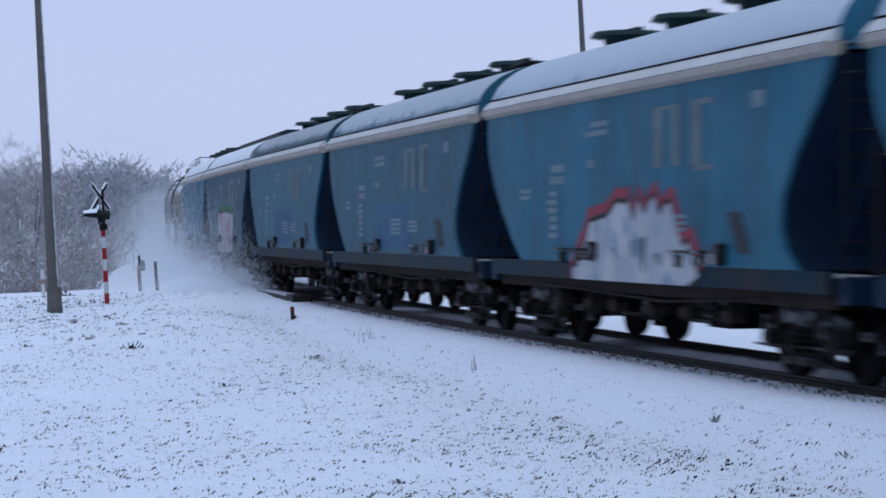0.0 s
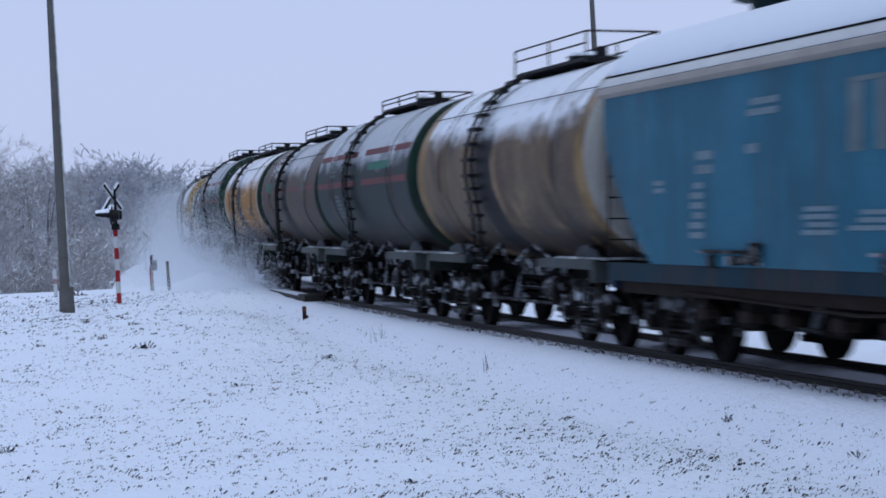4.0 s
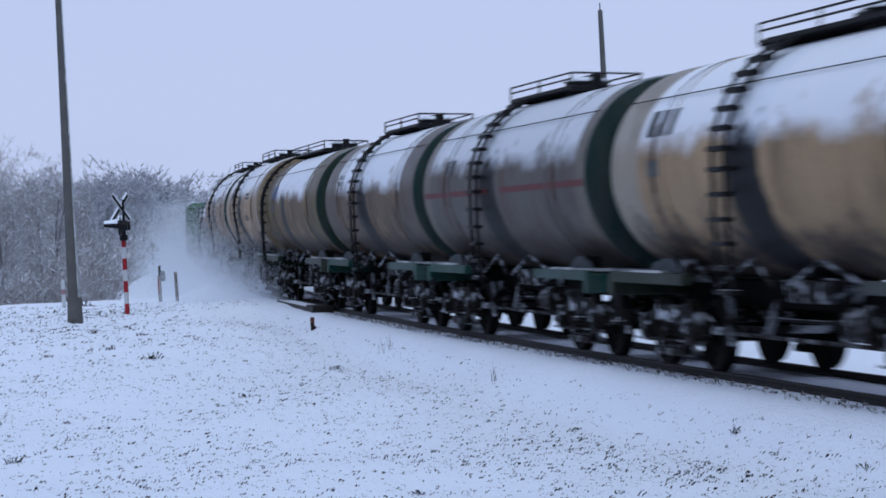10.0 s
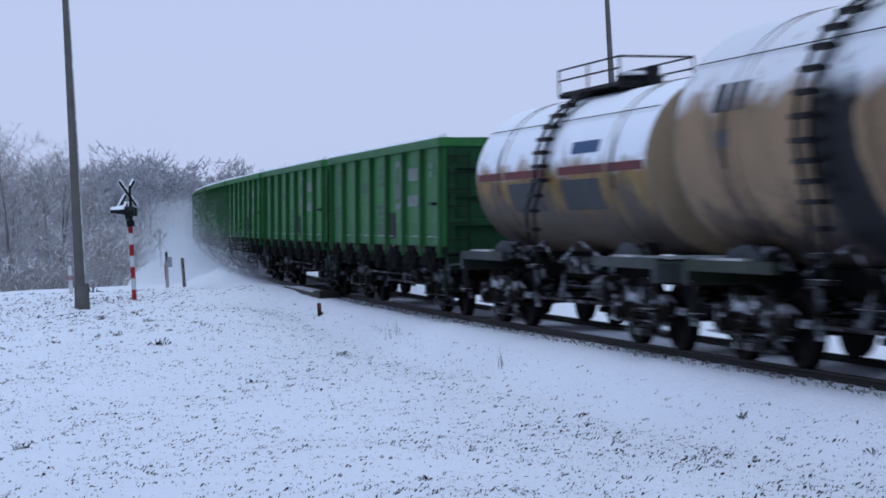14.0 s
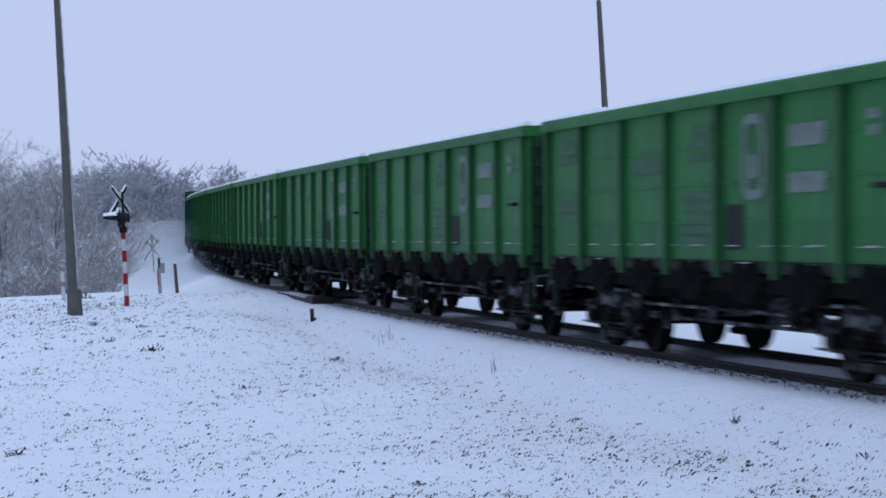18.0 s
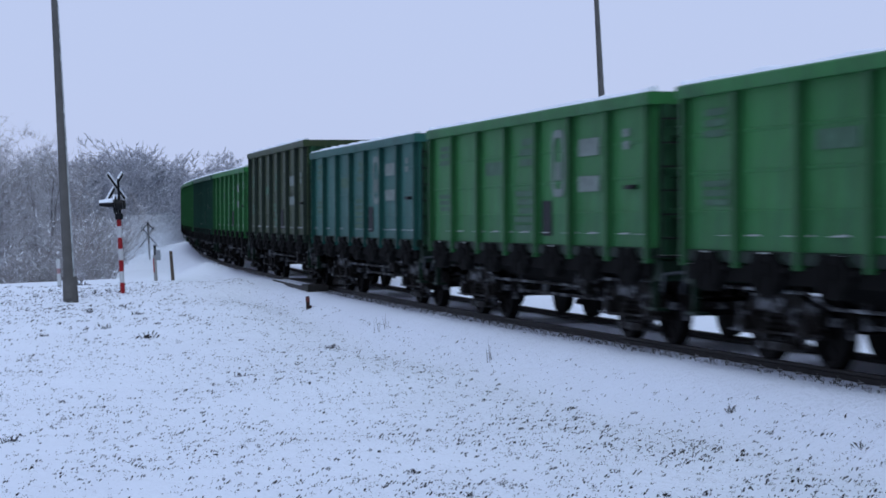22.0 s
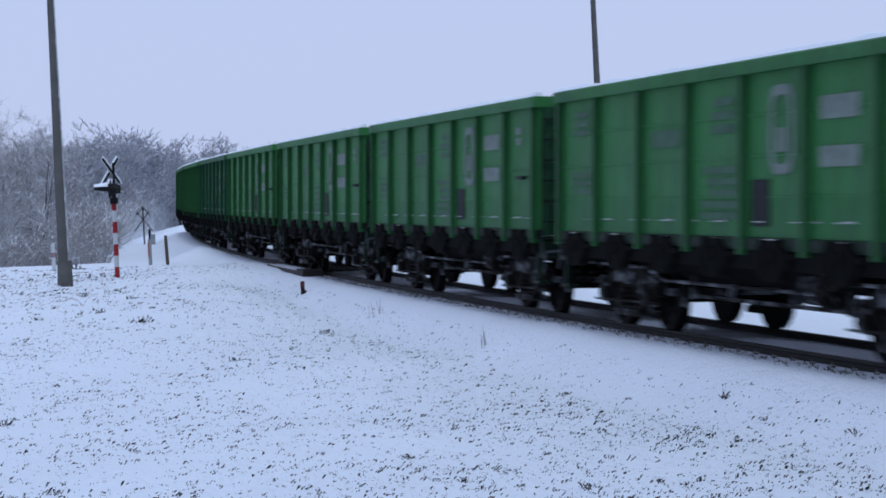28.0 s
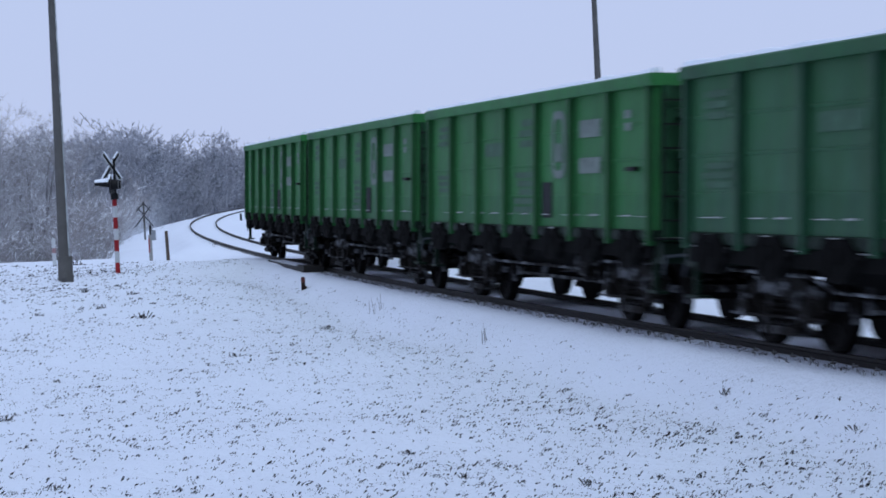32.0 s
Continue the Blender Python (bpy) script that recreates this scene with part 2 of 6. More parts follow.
# ---------------------------------------------------------------- mesh building
class Form:
    """Collects boxes, tubes and swept profiles into one mesh."""
    def __init__(self):
        self.v, self.f = [], []

    def add(self, verts, faces):
        n = len(self.v)
        self.v += [tuple(p) for p in verts]
        self.f += [tuple(i + n for i in q) for q in faces]
        return self

    def box(self, x0, x1, y0, y1, z0, z1, bevel=0.0):
        if bevel:
            return self.prism([(x0 + bevel, z0), (x1 - bevel, z0), (x1, z0 + bevel), (x1, z1 - bevel), (x1 - bevel, z1), (x0 + bevel, z1), (x0, z1 - bevel), (x0, z0 + bevel)], y0, y1)
        v = [(x, y, z) for z in (z0, z1) for y in (y0, y1) for x in (x0, x1)]
        return self.add(v, [(0, 2, 3, 1), (4, 5, 7, 6), (0, 1, 5, 4), (2, 6, 7, 3), (0, 4, 6, 2), (1, 3, 7, 5)])

    def prism(self, outline, y0, y1):
        """An outline in x and z, drawn out along y."""
        n = len(outline)
        v = [(x, y0, z) for x, z in outline] + [(x, y1, z) for x, z in outline]
        f = [tuple(range(n)), tuple(reversed(range(n, 2 * n)))]
        f += [(i, i + n, (i + 1) % n + n, (i + 1) % n) for i in range(n)]
        return self.add(v, f)

    def prism_x(self, outline, x0, x1):
        """An outline in y and z, drawn out along x."""
        n = len(outline)
        v = [(x0, y, z) for y, z in outline] + [(x1, y, z) for y, z in outline]
        f = [tuple(reversed(range(n))), tuple(range(n, 2 * n))]
        f += [(i, (i + 1) % n, (i + 1) % n + n, i + n) for i in range(n)]
        return self.add(v, f)

    def tube(self, a, b, r0, r1=None, sides=8, caps=True):
        r1 = r0 if r1 is None else r1
        a, b = Vector(a), Vector(b)
        d = (b - a).normalized()
        u = d.orthogonal().normalized()
        w = d.cross(u)
        ring = [(math.cos(k * math.tau / sides), math.sin(k * math.tau / sides)) for k in range(sides)]
        v = [a + (u * c + w * s) * r0 for c, s in ring] + [b + (u * c + w * s) * r1 for c, s in ring]
        f = [(k, (k + 1) % sides, (k + 1) % sides + sides, k + sides) for k in range(sides)]
        if caps:
            f += [tuple(reversed(range(sides))), tuple(range(sides, 2 * sides))]
        return self.add(v, f)

    def path(self, pts, r, sides=6):
        for a, b in zip(pts, pts[1:]):
            self.tube(a, b, r, sides=sides)
        return self

    def lathe_x(self, profile, sides=40, cy=0.0, cz=0.0):
        """A profile of (x, radius) turned round the x axis at height cz."""
        v, f = [], []
        for x, r in profile:
            v += [(x, cy + r * math.cos(k * math.tau / sides), cz + r * math.sin(k * math.tau / sides)) for k in range(sides)]
        for j in range(len(profile) - 1):
            for k in range(sides):
                k2 = (k + 1) % sides
                f.append((j * sides + k, j * sides + k2, (j + 1) * sides + k2, (j + 1) * sides + k))
        f.append(tuple(range(sides)))
        f.append(tuple(reversed(range((len(profile) - 1) * sides, len(profile) * sides))))
        return self.add(v, f)

    def shell(self, a0, a1, n, ends):
        """A bent sheet round the x axis from angle a0 to a1; ends: x, inner and outer radius and lift of each end."""
        k = len(self.v)
        for i in range(n + 1):
            a = a0 + (a1 - a0) * i / n
            for x, ri, ro, lift in ends:
                self.v += [(x, ri * math.cos(a), ri * math.sin(a) + lift), (x, ro * math.cos(a), ro * math.sin(a) + lift)]
        ring = (0, 1, 3, 2)
        for i in range(n):
            b, c = k + i * 4, k + i * 4 + 4
            self.f += [(b + ring[e], b + ring[(e + 1) % 4], c + ring[(e + 1) % 4], c + ring[e]) for e in range(4)]
        self.f += [tuple(k + e for e in ring), tuple(k + n * 4 + e for e in reversed(ring))]
        return self

    def mesh(self, name, material, smooth=True):
        me = bpy.data.meshes.new(name)
        me.from_pydata(self.v, [], self.f)
        bm = bmesh.new()
        bm.from_mesh(me)
        bmesh.ops.recalc_face_normals(bm, faces=bm.faces)
        bm.to_mesh(me)
        bm.free()
        me.materials.append(material)
        if smooth:
            me.polygons.foreach_set("use_smooth", [True] * len(me.polygons))
            me.set_sharp_from_angle(angle=radians(38))
        return me


def part(name, form, material, parent, label="", at=None):
    """One mesh object under a thing or a part."""
    me = form.mesh(name, material) if isinstance(form, Form) else form
    ob = new(name, me)
    ob.parent = parent
    if at is not None:
        ob.matrix_basis = at
    return tagged(ob, label)


def thing(name, label, category, group="", kind="", at=None):
    ob = tagged(new(name), label, category, group, kind)
    if at is not None:
        ob.matrix_basis = at
    return ob


def solid(name, form, material, label, category, group="", kind="", at=None, smooth=True):
    ob = tagged(new(name, form.mesh(name, material, smooth)), label, category, group, kind)
    if at is not None:
        ob.matrix_basis = at
    return ob


def snow_strip(x0, x1, y0, y1, z, low, high, rnd):
    """A band of lying snow of uneven depth, in one piece."""
    f = Form()
    k = max(2, round((x1 - x0) / 0.5))
    for i in range(k + 1):
        x, h = x0 + (x1 - x0) * i / k, rnd.uniform(low, high)
        f.v += [(x, y0, z), (x, y1, z), (x, y1 - 0.02, z + h * 0.8), (x, (y0 + y1) / 2, z + h), (x, y0 + 0.02, z + h * 0.8)]
    for i in range(k):
        f.f += [(i * 5 + j, i * 5 + (j + 1) % 5, (i + 1) * 5 + (j + 1) % 5, (i + 1) * 5 + j) for j in range(5)]
    f.f += [(0, 1, 2, 3, 4), tuple(k * 5 + j for j in (4, 3, 2, 1, 0))]
    return f


# ---------------------------------------------------------------- the line of the track
X0, Y0, PSI0, BEND, CANT = 5.809, 22.948, 1.82913, -0.0013105, 0.0482
RADIUS = 1 / abs(BEND)
CENTRE = (X0 - math.sin(PSI0) / BEND, Y0 + math.cos(PSI0) / BEND)


def on_track(s, lat=0.0, z=0.0, cant=CANT):
    """The pose at s metres up the line; x points up the line, y to the outside of the bend."""
    a = PSI0 + BEND * s
    x = X0 + (math.sin(a) - math.sin(PSI0)) / BEND
    y = Y0 - (math.cos(a) - math.cos(PSI0)) / BEND
    return Matrix.Translation((x, y, 0)) @ Matrix.Rotation(a, 4, "Z") @ Matrix.Rotation(cant, 4, "X") @ Matrix.Translation((0, lat, z))


def track_coords(x, y):
    dx, dy = x - CENTRE[0], y - CENTRE[1]
    lat = math.hypot(dx, dy) - RADIUS
    a = math.atan2(dy, dx) - math.atan2(Y0 - CENTRE[1], X0 - CENTRE[0])
    a = (a + math.pi) % math.tau - math.pi
    return -a * RADIUS, lat


def step(v, a, b):
    t = min(1.0, max(0.0, (v - a) / (b - a)))
    return t * t * (3 - 2 * t)


def height(x, y):
    """The lie of the land."""
    s, lat = track_coords(x, y)
    al = abs(lat)
    n = noise.noise((x * 0.16, y * 0.16, 0.0)) * 0.10 + noise.noise((x * 0.6, y * 0.6, 3.0)) * 0.035
    # small hollows, and clods under the snow on the bank by the road
    rough = noise.noise((x * 2.3, y * 1.5, 1.0)) * 0.026 + noise.noise((x * 5.5, y * 3.2, 2.0)) * 0.018
    clods = step(s, 22, 29) * (1 - step(s, 54, 60)) * step(lat, 3.0, 5.5) * (1 - step(lat, 13, 18))
    rough += clods * (abs(noise.noise((x * 3.1, y * 1.9, 9.0))) * 0.11 + noise.noise((x * 7.0, y * 4.0, 4.0)) * 0.03)
    field = -0.62 + n + rough * (1 - step(y, 75, 95))
    if lat > 0:
        # the road bank that leads to the crossing, and the low ground behind it
        bank = step(s, 20, 35) * (1 - step(s, 56, 72))
        field += 0.42 * bank * step(lat, 1.0, 4.0) * (1 - 0.5 * step(lat, 14, 40))
        field -= 3.3 * step(s, 60, 86) * step(lat, 4.2, 10.0)
        # the bank on which the camera stands
        field += 1.15 * (1 - step(math.hypot(x, y - 2), 5.0, 15.0))
    bed = -0.112 + lat * CANT * 0.9 + noise.noise((x * 1.1, y * 1.1, 7.0)) * 0.015
    k = step(al, 1.45, 2.75)
    cross = (1 - step(abs(s - 42.6), 2.6, 4.6)) * step(al, 0.95, 1.3) * (1 - step(al, 5, 10))
    z = bed * (1 - k) + field * k
    # a heap of cleared snow beside the crossing
    z += (0.62 + 0.15 * noise.noise((x * 1.7, y * 1.2, 6.0))) * math.exp(-((s - 56.2) / 1.5) ** 2 - ((lat - 2.35) / 0.75) ** 2)
    return z * (1 - cross) + (-0.05 + lat * CANT * (1 - step(al, 1, 5))) * cross


# ---------------------------------------------------------------- ground and rails
def spread(zones, far, growth=1.18):
    """Grid lines, close together in the zones given and ever wider beyond them."""
    a = [q for lo, hi, gap in zones for q in np.arange(lo, hi - 0.01, gap)]
    d = zones[-1][2]
    while a[-1] < far:
        d *= growth
        a.append(a[-1] + d)
    d = zones[0][2]
    while a[0] > -far:
        d *= growth
        a.insert(0, a[0] - d)
    return a


def build_ground():
    xs = spread([(-24, -14, 0.42), (-14, 7, 0.15), (7, 14, 0.42)], 4200)
    ys = spread([(10, 16, 0.42), (16, 62, 0.22), (62, 96, 0.42)], 4200)
    v = [(x, y, height(x, y)) for y in ys for x in xs]
    n = len(xs)
    f = [(j * n + i, j * n + i + 1, (j + 1) * n + i + 1, (j + 1) * n + i) for j in range(len(ys) - 1) for i in range(n - 1)]
    me = bpy.data.meshes.new("ground")
    me.from_pydata(v, [], f)
    me.polygons.foreach_set("use_smooth", [True] * len(f))
    me.materials.append(M_GROUND)
    tagged(new("ground", me), "snow-covered field with dead grass showing through", "ground", kind="structure")


def sweep(outline, s0, s1, ds):
    """An outline of (lat, z) carried along the line."""
    f = Form()
    n, k = len(outline), int((s1 - s0) / ds)
    for i in range(k + 1):
        m = on_track(s0 + (s1 - s0) * i / k)
        f.v += [tuple(m @ Vector((0, lat, z))) for lat, z in outline]
    for i in range(k):
        for j in range(n):
            j2 = (j + 1) % n
            f.f.append((i * n + j, i * n + j2, (i + 1) * n + j2, (i + 1) * n + j))
    return f


def build_track():
    track = thing("railway_track", "single railway track with snow packed between the rails", "track", kind="structure")
    for side in (1, -1):
        c = side * 0.798
        rail = [(c - 0.036, 0), (c + 0.036, 0), (c + 0.036, -0.035), (c + 0.012, -0.055), (c + 0.012, -0.14), (c + 0.066, -0.18), (c + 0.066, -0.2), (c - 0.066, -0.2), (c - 0.066, -0.18), (c - 0.012, -0.14), (c - 0.012, -0.055), (c - 0.036, -0.035)]
        part("rail", sweep(rail, -90, 380, 2.0), M_RAIL, track, "dark rusty steel rail")
    deck = thing("level_crossing_deck", "worn timber deck of a level crossing beside the rails", "crossing")
    wood = plain("wet_timber", (0.032, 0.030, 0.028), 0.7, 0.4, 5)
    part("plank", Form().box(-0.6, 0.6, -0.27, 0.27, -0.22, 0.05, 0.02), wood, deck, "dark timber baulk with its sawn end bare", at=on_track(34.9, 1.22, 0.0))
    part("plank", Form().box(-3.1, 3.1, -0.24, 0.24, -0.22, -0.005, 0.02), plain("snowy_wet_timber", (0.05, 0.047, 0.046), 0.7, 0.4, 5, snow=0.2), deck, "timber baulk under thin snow", at=on_track(38.8, 1.2, 0.0))
    for lat in (-0.48, 0.0, 0.48):
        part("plank", Form().box(-3.3, 3.3, -0.22, 0.22, -0.16, -0.045, 0.02), wood, deck, at=on_track(41.2, lat))
    # rail fastenings that stick out of the snow
    clip = Form().box(-0.02, 0.02, -0.03, 0.03, 0, 0.025, 0.006).tube((0, 0.01, 0.02), (0, 0.01, 0.05), 0.009, sides=6).mesh("rail_clip", plain("frosted_fastening", (0.24, 0.23, 0.225), 0.8, 0.6, 20, snow=0.6))
    for i in range(150):
        s = -16 + i * 0.56
        if 38 < s < 45.4:
            continue
        part("rail_clip", clip, None, track, at=on_track(s, 0.93, -0.115))


build_ground()
build_track()


# ---------------------------------------------------------------- wagon running gear
def wheelset_mesh():
    f = Form()
    for side in (1, -1):
        y = side * 0.80
        n = 28
        ring = [(math.cos(k * math.tau / n), math.sin(k * math.tau / n)) for k in range(n)]
        prof = [(y - side * 0.09, 0.505), (y - side * 0.055, 0.505), (y - side * 0.05, 0.478), (y + side * 0.065, 0.472), (y + side * 0.065, 0.40), (y + side * 0.02, 0.38), (y + side * 0.02, 0.16), (y + side * 0.08, 0.13)]
        v = [(c * r, yy, s * r) for yy, r in prof for c, s in ring]
        q = [(j * n + k, j * n + (k + 1) % n, (j + 1) * n + (k + 1) % n, (j + 1) * n + k) for j in range(len(prof) - 1) for k in range(n)]
        q += [tuple(range(n)), tuple(range((len(prof) - 1) * n, len(prof) * n))]
        f.add(v, q)
        for k in range(6):
            a = k * math.tau / 6
            f.tube((0.27 * math.cos(a), y + side * 0.02, 0.27 * math.sin(a)), (0.27 * math.cos(a), y + side * 0.035, 0.27 * math.sin(a)), 0.04, sides=6)
    f.tube((0, -1.1, 0), (0, 1.1, 0), 0.085, sides=10)
    return f.mesh("wheelset", M_WHEEL)


def side_frame_mesh():
    """The cast truss of a three-piece bogie."""
    f = Form()
    y0, y1 = -0.07, 0.07
    f.prism([(-1.18, 0.50), (-1.18, 0.66), (-0.75, 0.80), (-0.35, 0.86), (0.35, 0.86), (0.75, 0.80), (1.18, 0.66), (1.18, 0.50), (0.70, 0.62), (0.36, 0.70), (-0.36, 0.70), (-0.70, 0.62)], y0, y1)
    for k in (1, -1):
        f.prism([(k * 0.72, 0.62), (k * 0.82, 0.58), (k * 0.50, 0.26), (k * 0.36, 0.26)], y0, y1)
        f.prism([(k * 0.36, 0.70), (k * 0.46, 0.68), (k * 0.46, 0.26), (k * 0.36, 0.26)], y0, y1)
        f.box(k * 0.925 - 0.15, k * 0.925 + 0.15, -0.06, 0.13, 0.34, 0.62, 0.03)
        f.tube((k * 0.925, 0.1, 0.475), (k * 0.925, 0.19, 0.475), 0.12, sides=12)
    f.box(-0.52, 0.52, -0.12, 0.12, 0.17, 0.27, 0.03)
    # friction wedges, lugs and the brake pull rod that runs past the frame
    for k in (1, -1):
        f.prism([(k * 0.3, 0.42), (k * 0.37, 0.42), (k * 0.37, 0.72), (k * 0.24, 0.72)], -0.1, 0.1)
        f.box(k * 1.08, k * 1.16, 0.05, 0.12, 0.44, 0.72, 0.01)
        f.prism([(k * 0.52, 0.80), (k * 0.68, 0.78), (k * 0.62, 0.95), (k * 0.55, 0.95)], -0.05, 0.09)
    f.tube((-1.3, 0.15, 0.40), (1.3, 0.15, 0.37), 0.018, sides=6)
    return f.mesh("side_frame", M_GEAR)


def spring_mesh():
    """One coil spring, a bar wound round in one piece."""
    f = Form()
    turns = 34
    for k in range(turns):
        a = k * 0.85
        c, q = math.cos(a), math.sin(a)
        for e in range(4):
            u, v = 0.02 * math.cos(e * math.pi / 2), 0.02 * math.sin(e * math.pi / 2)
            f.v.append(((0.07 + u) * c, (0.07 + u) * q, 0.28 + k * 0.0102 + v))
    f.f = [(k * 4 + e, k * 4 + (e + 1) % 4, k * 4 + 4 + (e + 1) % 4, k * 4 + 4 + e) for k in range(turns - 1) for e in range(4)]
    return f.mesh("spring", M_GEAR)


WHEELSET, SIDE_FRAME, SPRING = wheelset_mesh(), side_frame_mesh(), spring_mesh()
BOLSTER = Form().box(-0.22, 0.22, -1.12, 1.12, 0.62, 0.80, 0.05).box(-0.12, 0.12, -0.35, 0.35, 0.80, 0.98).mesh("bogie", M_GEAR)
BRAKE = Form().box(-1.28, -1.2, -0.95, 0.95, 0.50, 0.60).box(1.2, 1.28, -0.95, 0.95, 0.50, 0.60)
for kx in (-1, 1):
    for ky in (-0.8, 0.8):
        BRAKE.prism([(kx * 1.42, 0.35), (kx * 1.47, 0.36), (kx * 1.44, 0.72), (kx * 1.36, 0.72)], ky - 0.05, ky + 0.05)
BRAKE.box(-1.22, 1.22, -0.05, 0.05, 0.48, 0.56)
BRAKE = BRAKE.mesh("brake_rigging", M_GEAR)


FROSTED = {}


def frosted(me):
    """The same casting with snow frozen on to it."""
    if me.name not in FROSTED:
        FROSTED[me.name] = me.copy()
        FROSTED[me.name].materials[0] = M_GEAR_FROST
    return FROSTED[me.name]


def bogie(wagon, x, frost=False):
    pick = frosted if frost else (lambda me: me)
    b = part("bogie", pick(BOLSTER), None, wagon, "cast steel bogie crusted with blown snow" if frost else "dark cast steel bogie", pose(x, 0, 0))
    for side in (1, -1):
        part("side_frame", pick(SIDE_FRAME), None, b, at=pose(0, side * 1.02, 0, 0, 0, 0 if side > 0 else 180))
        for sx in (-0.2, 0.0, 0.2):
            part("spring", pick(SPRING), None, b, at=pose(sx, side * 1.06, 0))
    for k in (-0.925, 0.925):
        part("wheelset", WHEELSET, None, b, at=pose(k, 0, 0.475))
    part("brake_rigging", pick(BRAKE), None, b)


COUPLER = Form().box(0, 0.62, -0.1, 0.1, 0.96, 1.16, 0.03).box(0.55, 0.78, -0.19, 0.19, 0.90, 1.22, 0.05).path([(0.15, 0.3, 1.0), (0.5, 0.32, 0.62), (0.75, 0.3, 0.75)], 0.03).mesh("coupler", M_STEEL)


def couplers(wagon, half):
    """Automatic couplers, whose heads meet half the coupling length away from the middle."""
    part("coupler", COUPLER, None, wagon, at=pose(half - 0.72, 0, 0))
    part("coupler", COUPLER, None, wagon, at=pose(-(half - 0.72), 0, 0, 0, 0, 180))


def under_gear(wagon, span):
    part("brake_cylinder", Form().tube((-2.3, 0.95, 0.78), (-1.6, 0.95, 0.78), 0.2, sides=14).tube((-1.6, 0.95, 0.78), (-1.4, 0.95, 0.78), 0.12, 0.05, 12).box(-2.36, -2.28, 0.72, 1.18, 0.55, 1.0, 0.03), M_CRADLE, wagon, "brake cylinder dusted with snow")
    for k in (1, -1):
        part("brake_lever", Form().prism([(k * 1.6, 0.51), (k * 1.7, 0.52), (k * 1.36, 1.0), (k * 1.24, 0.98)], 0.62, 0.68), M_GEAR, wagon)
    part("brake_hanger", Form().box(-2.5, -2.42, 0.8, 0.88, 0.48, 1.0).box(2.42, 2.5, 0.8, 0.88, 0.48, 1.0).box(-2.5, 2.5, 0.8, 0.86, 0.5, 0.55), M_GEAR, wagon)
    part("air_tank", Form().lathe_x([(0.75, 0.05), (0.8, 0.17), (1.7, 0.17), (1.75, 0.05)], 14, -0.55, 0.78), M_GEAR, wagon)
    part("brake_rod", Form().path([(-span, 0.25, 0.7), (-0.5, 0.4, 0.78), (0.5, 0.35, 0.72), (span, 0.25, 0.7)], 0.025).path([(-span, -0.9, 0.95), (span, -0.9, 0.95)], 0.025), M_STEEL, wagon)


def bars(x0, x1, z0, z1, n, y, rnd, ragged=0.35):
    """Rows of unreadable writing as plain bars."""
    f = Form()
    h = (z1 - z0) / n
    for i in range(n):
        e = x1 - (x1 - x0) * rnd.random() * ragged
        f.box(x0, e, y, y + 0.006, z0 + i * h + h * 0.18, z0 + (i + 1) * h - h * 0.18)
    return f


# ---------------------------------------------------------------- open wagons
def gondola_forms(top):
    """Shared meshes of the high-sided open wagon, without paint."""
    hl, hw, zb = 6.36, 1.48, 1.22
    zt = top - 0.17
    n = 7
    edges = [-hl + i * 2 * hl / n for i in range(n + 1)]
    face = [(hw - 0.05, zb), (hw + 0.05, zb), (hw + 0.07, zb + 0.06), (hw + 0.05, zb + 0.14), (hw, zb + 0.15)]
    for k in (1, 2, 3):
        z = zb + 0.14 + (zt - zb - 0.14) * k / 4
        face += [(hw, z - 0.03), (hw + 0.014, z - 0.012), (hw + 0.014, z + 0.008), (hw + 0.001, z + 0.014)]
    sill = Form().prism_x(face[:5] + [(hw - 0.05, zb + 0.15)], -hl, hl)
    panel = Form().prism_x([(hw - 0.05, zb + 0.15)] + face[4:] + [(hw, zt), (hw - 0.05, zt)], -hl / n, hl / n)
    post = Form().prism_x([(-0.03, -0.11), (0.11, -0.09), (0.11, 0.09), (-0.03, 0.11)], -0.06, zt - zb)
    post.v = [(z, y, x) for x, y, z in post.v]
    post.v = [(y_, x_, z_) for x_, y_, z_ in post.v]
    return hl, hw, zb, zt, sill, panel, post, edges


# near-black green: grime plus the latches' shade, put into the colour
M_FOOT = paint("shaded_wall_foot_paint", (0.008, 0.020, 0.012), (0.008, 0.009, 0.009), 0.7)
RUNG = Form().box(-0.02, 0.02, -0.215, 0.215, -0.012, 0.012).mesh("rung", M_STEEL)


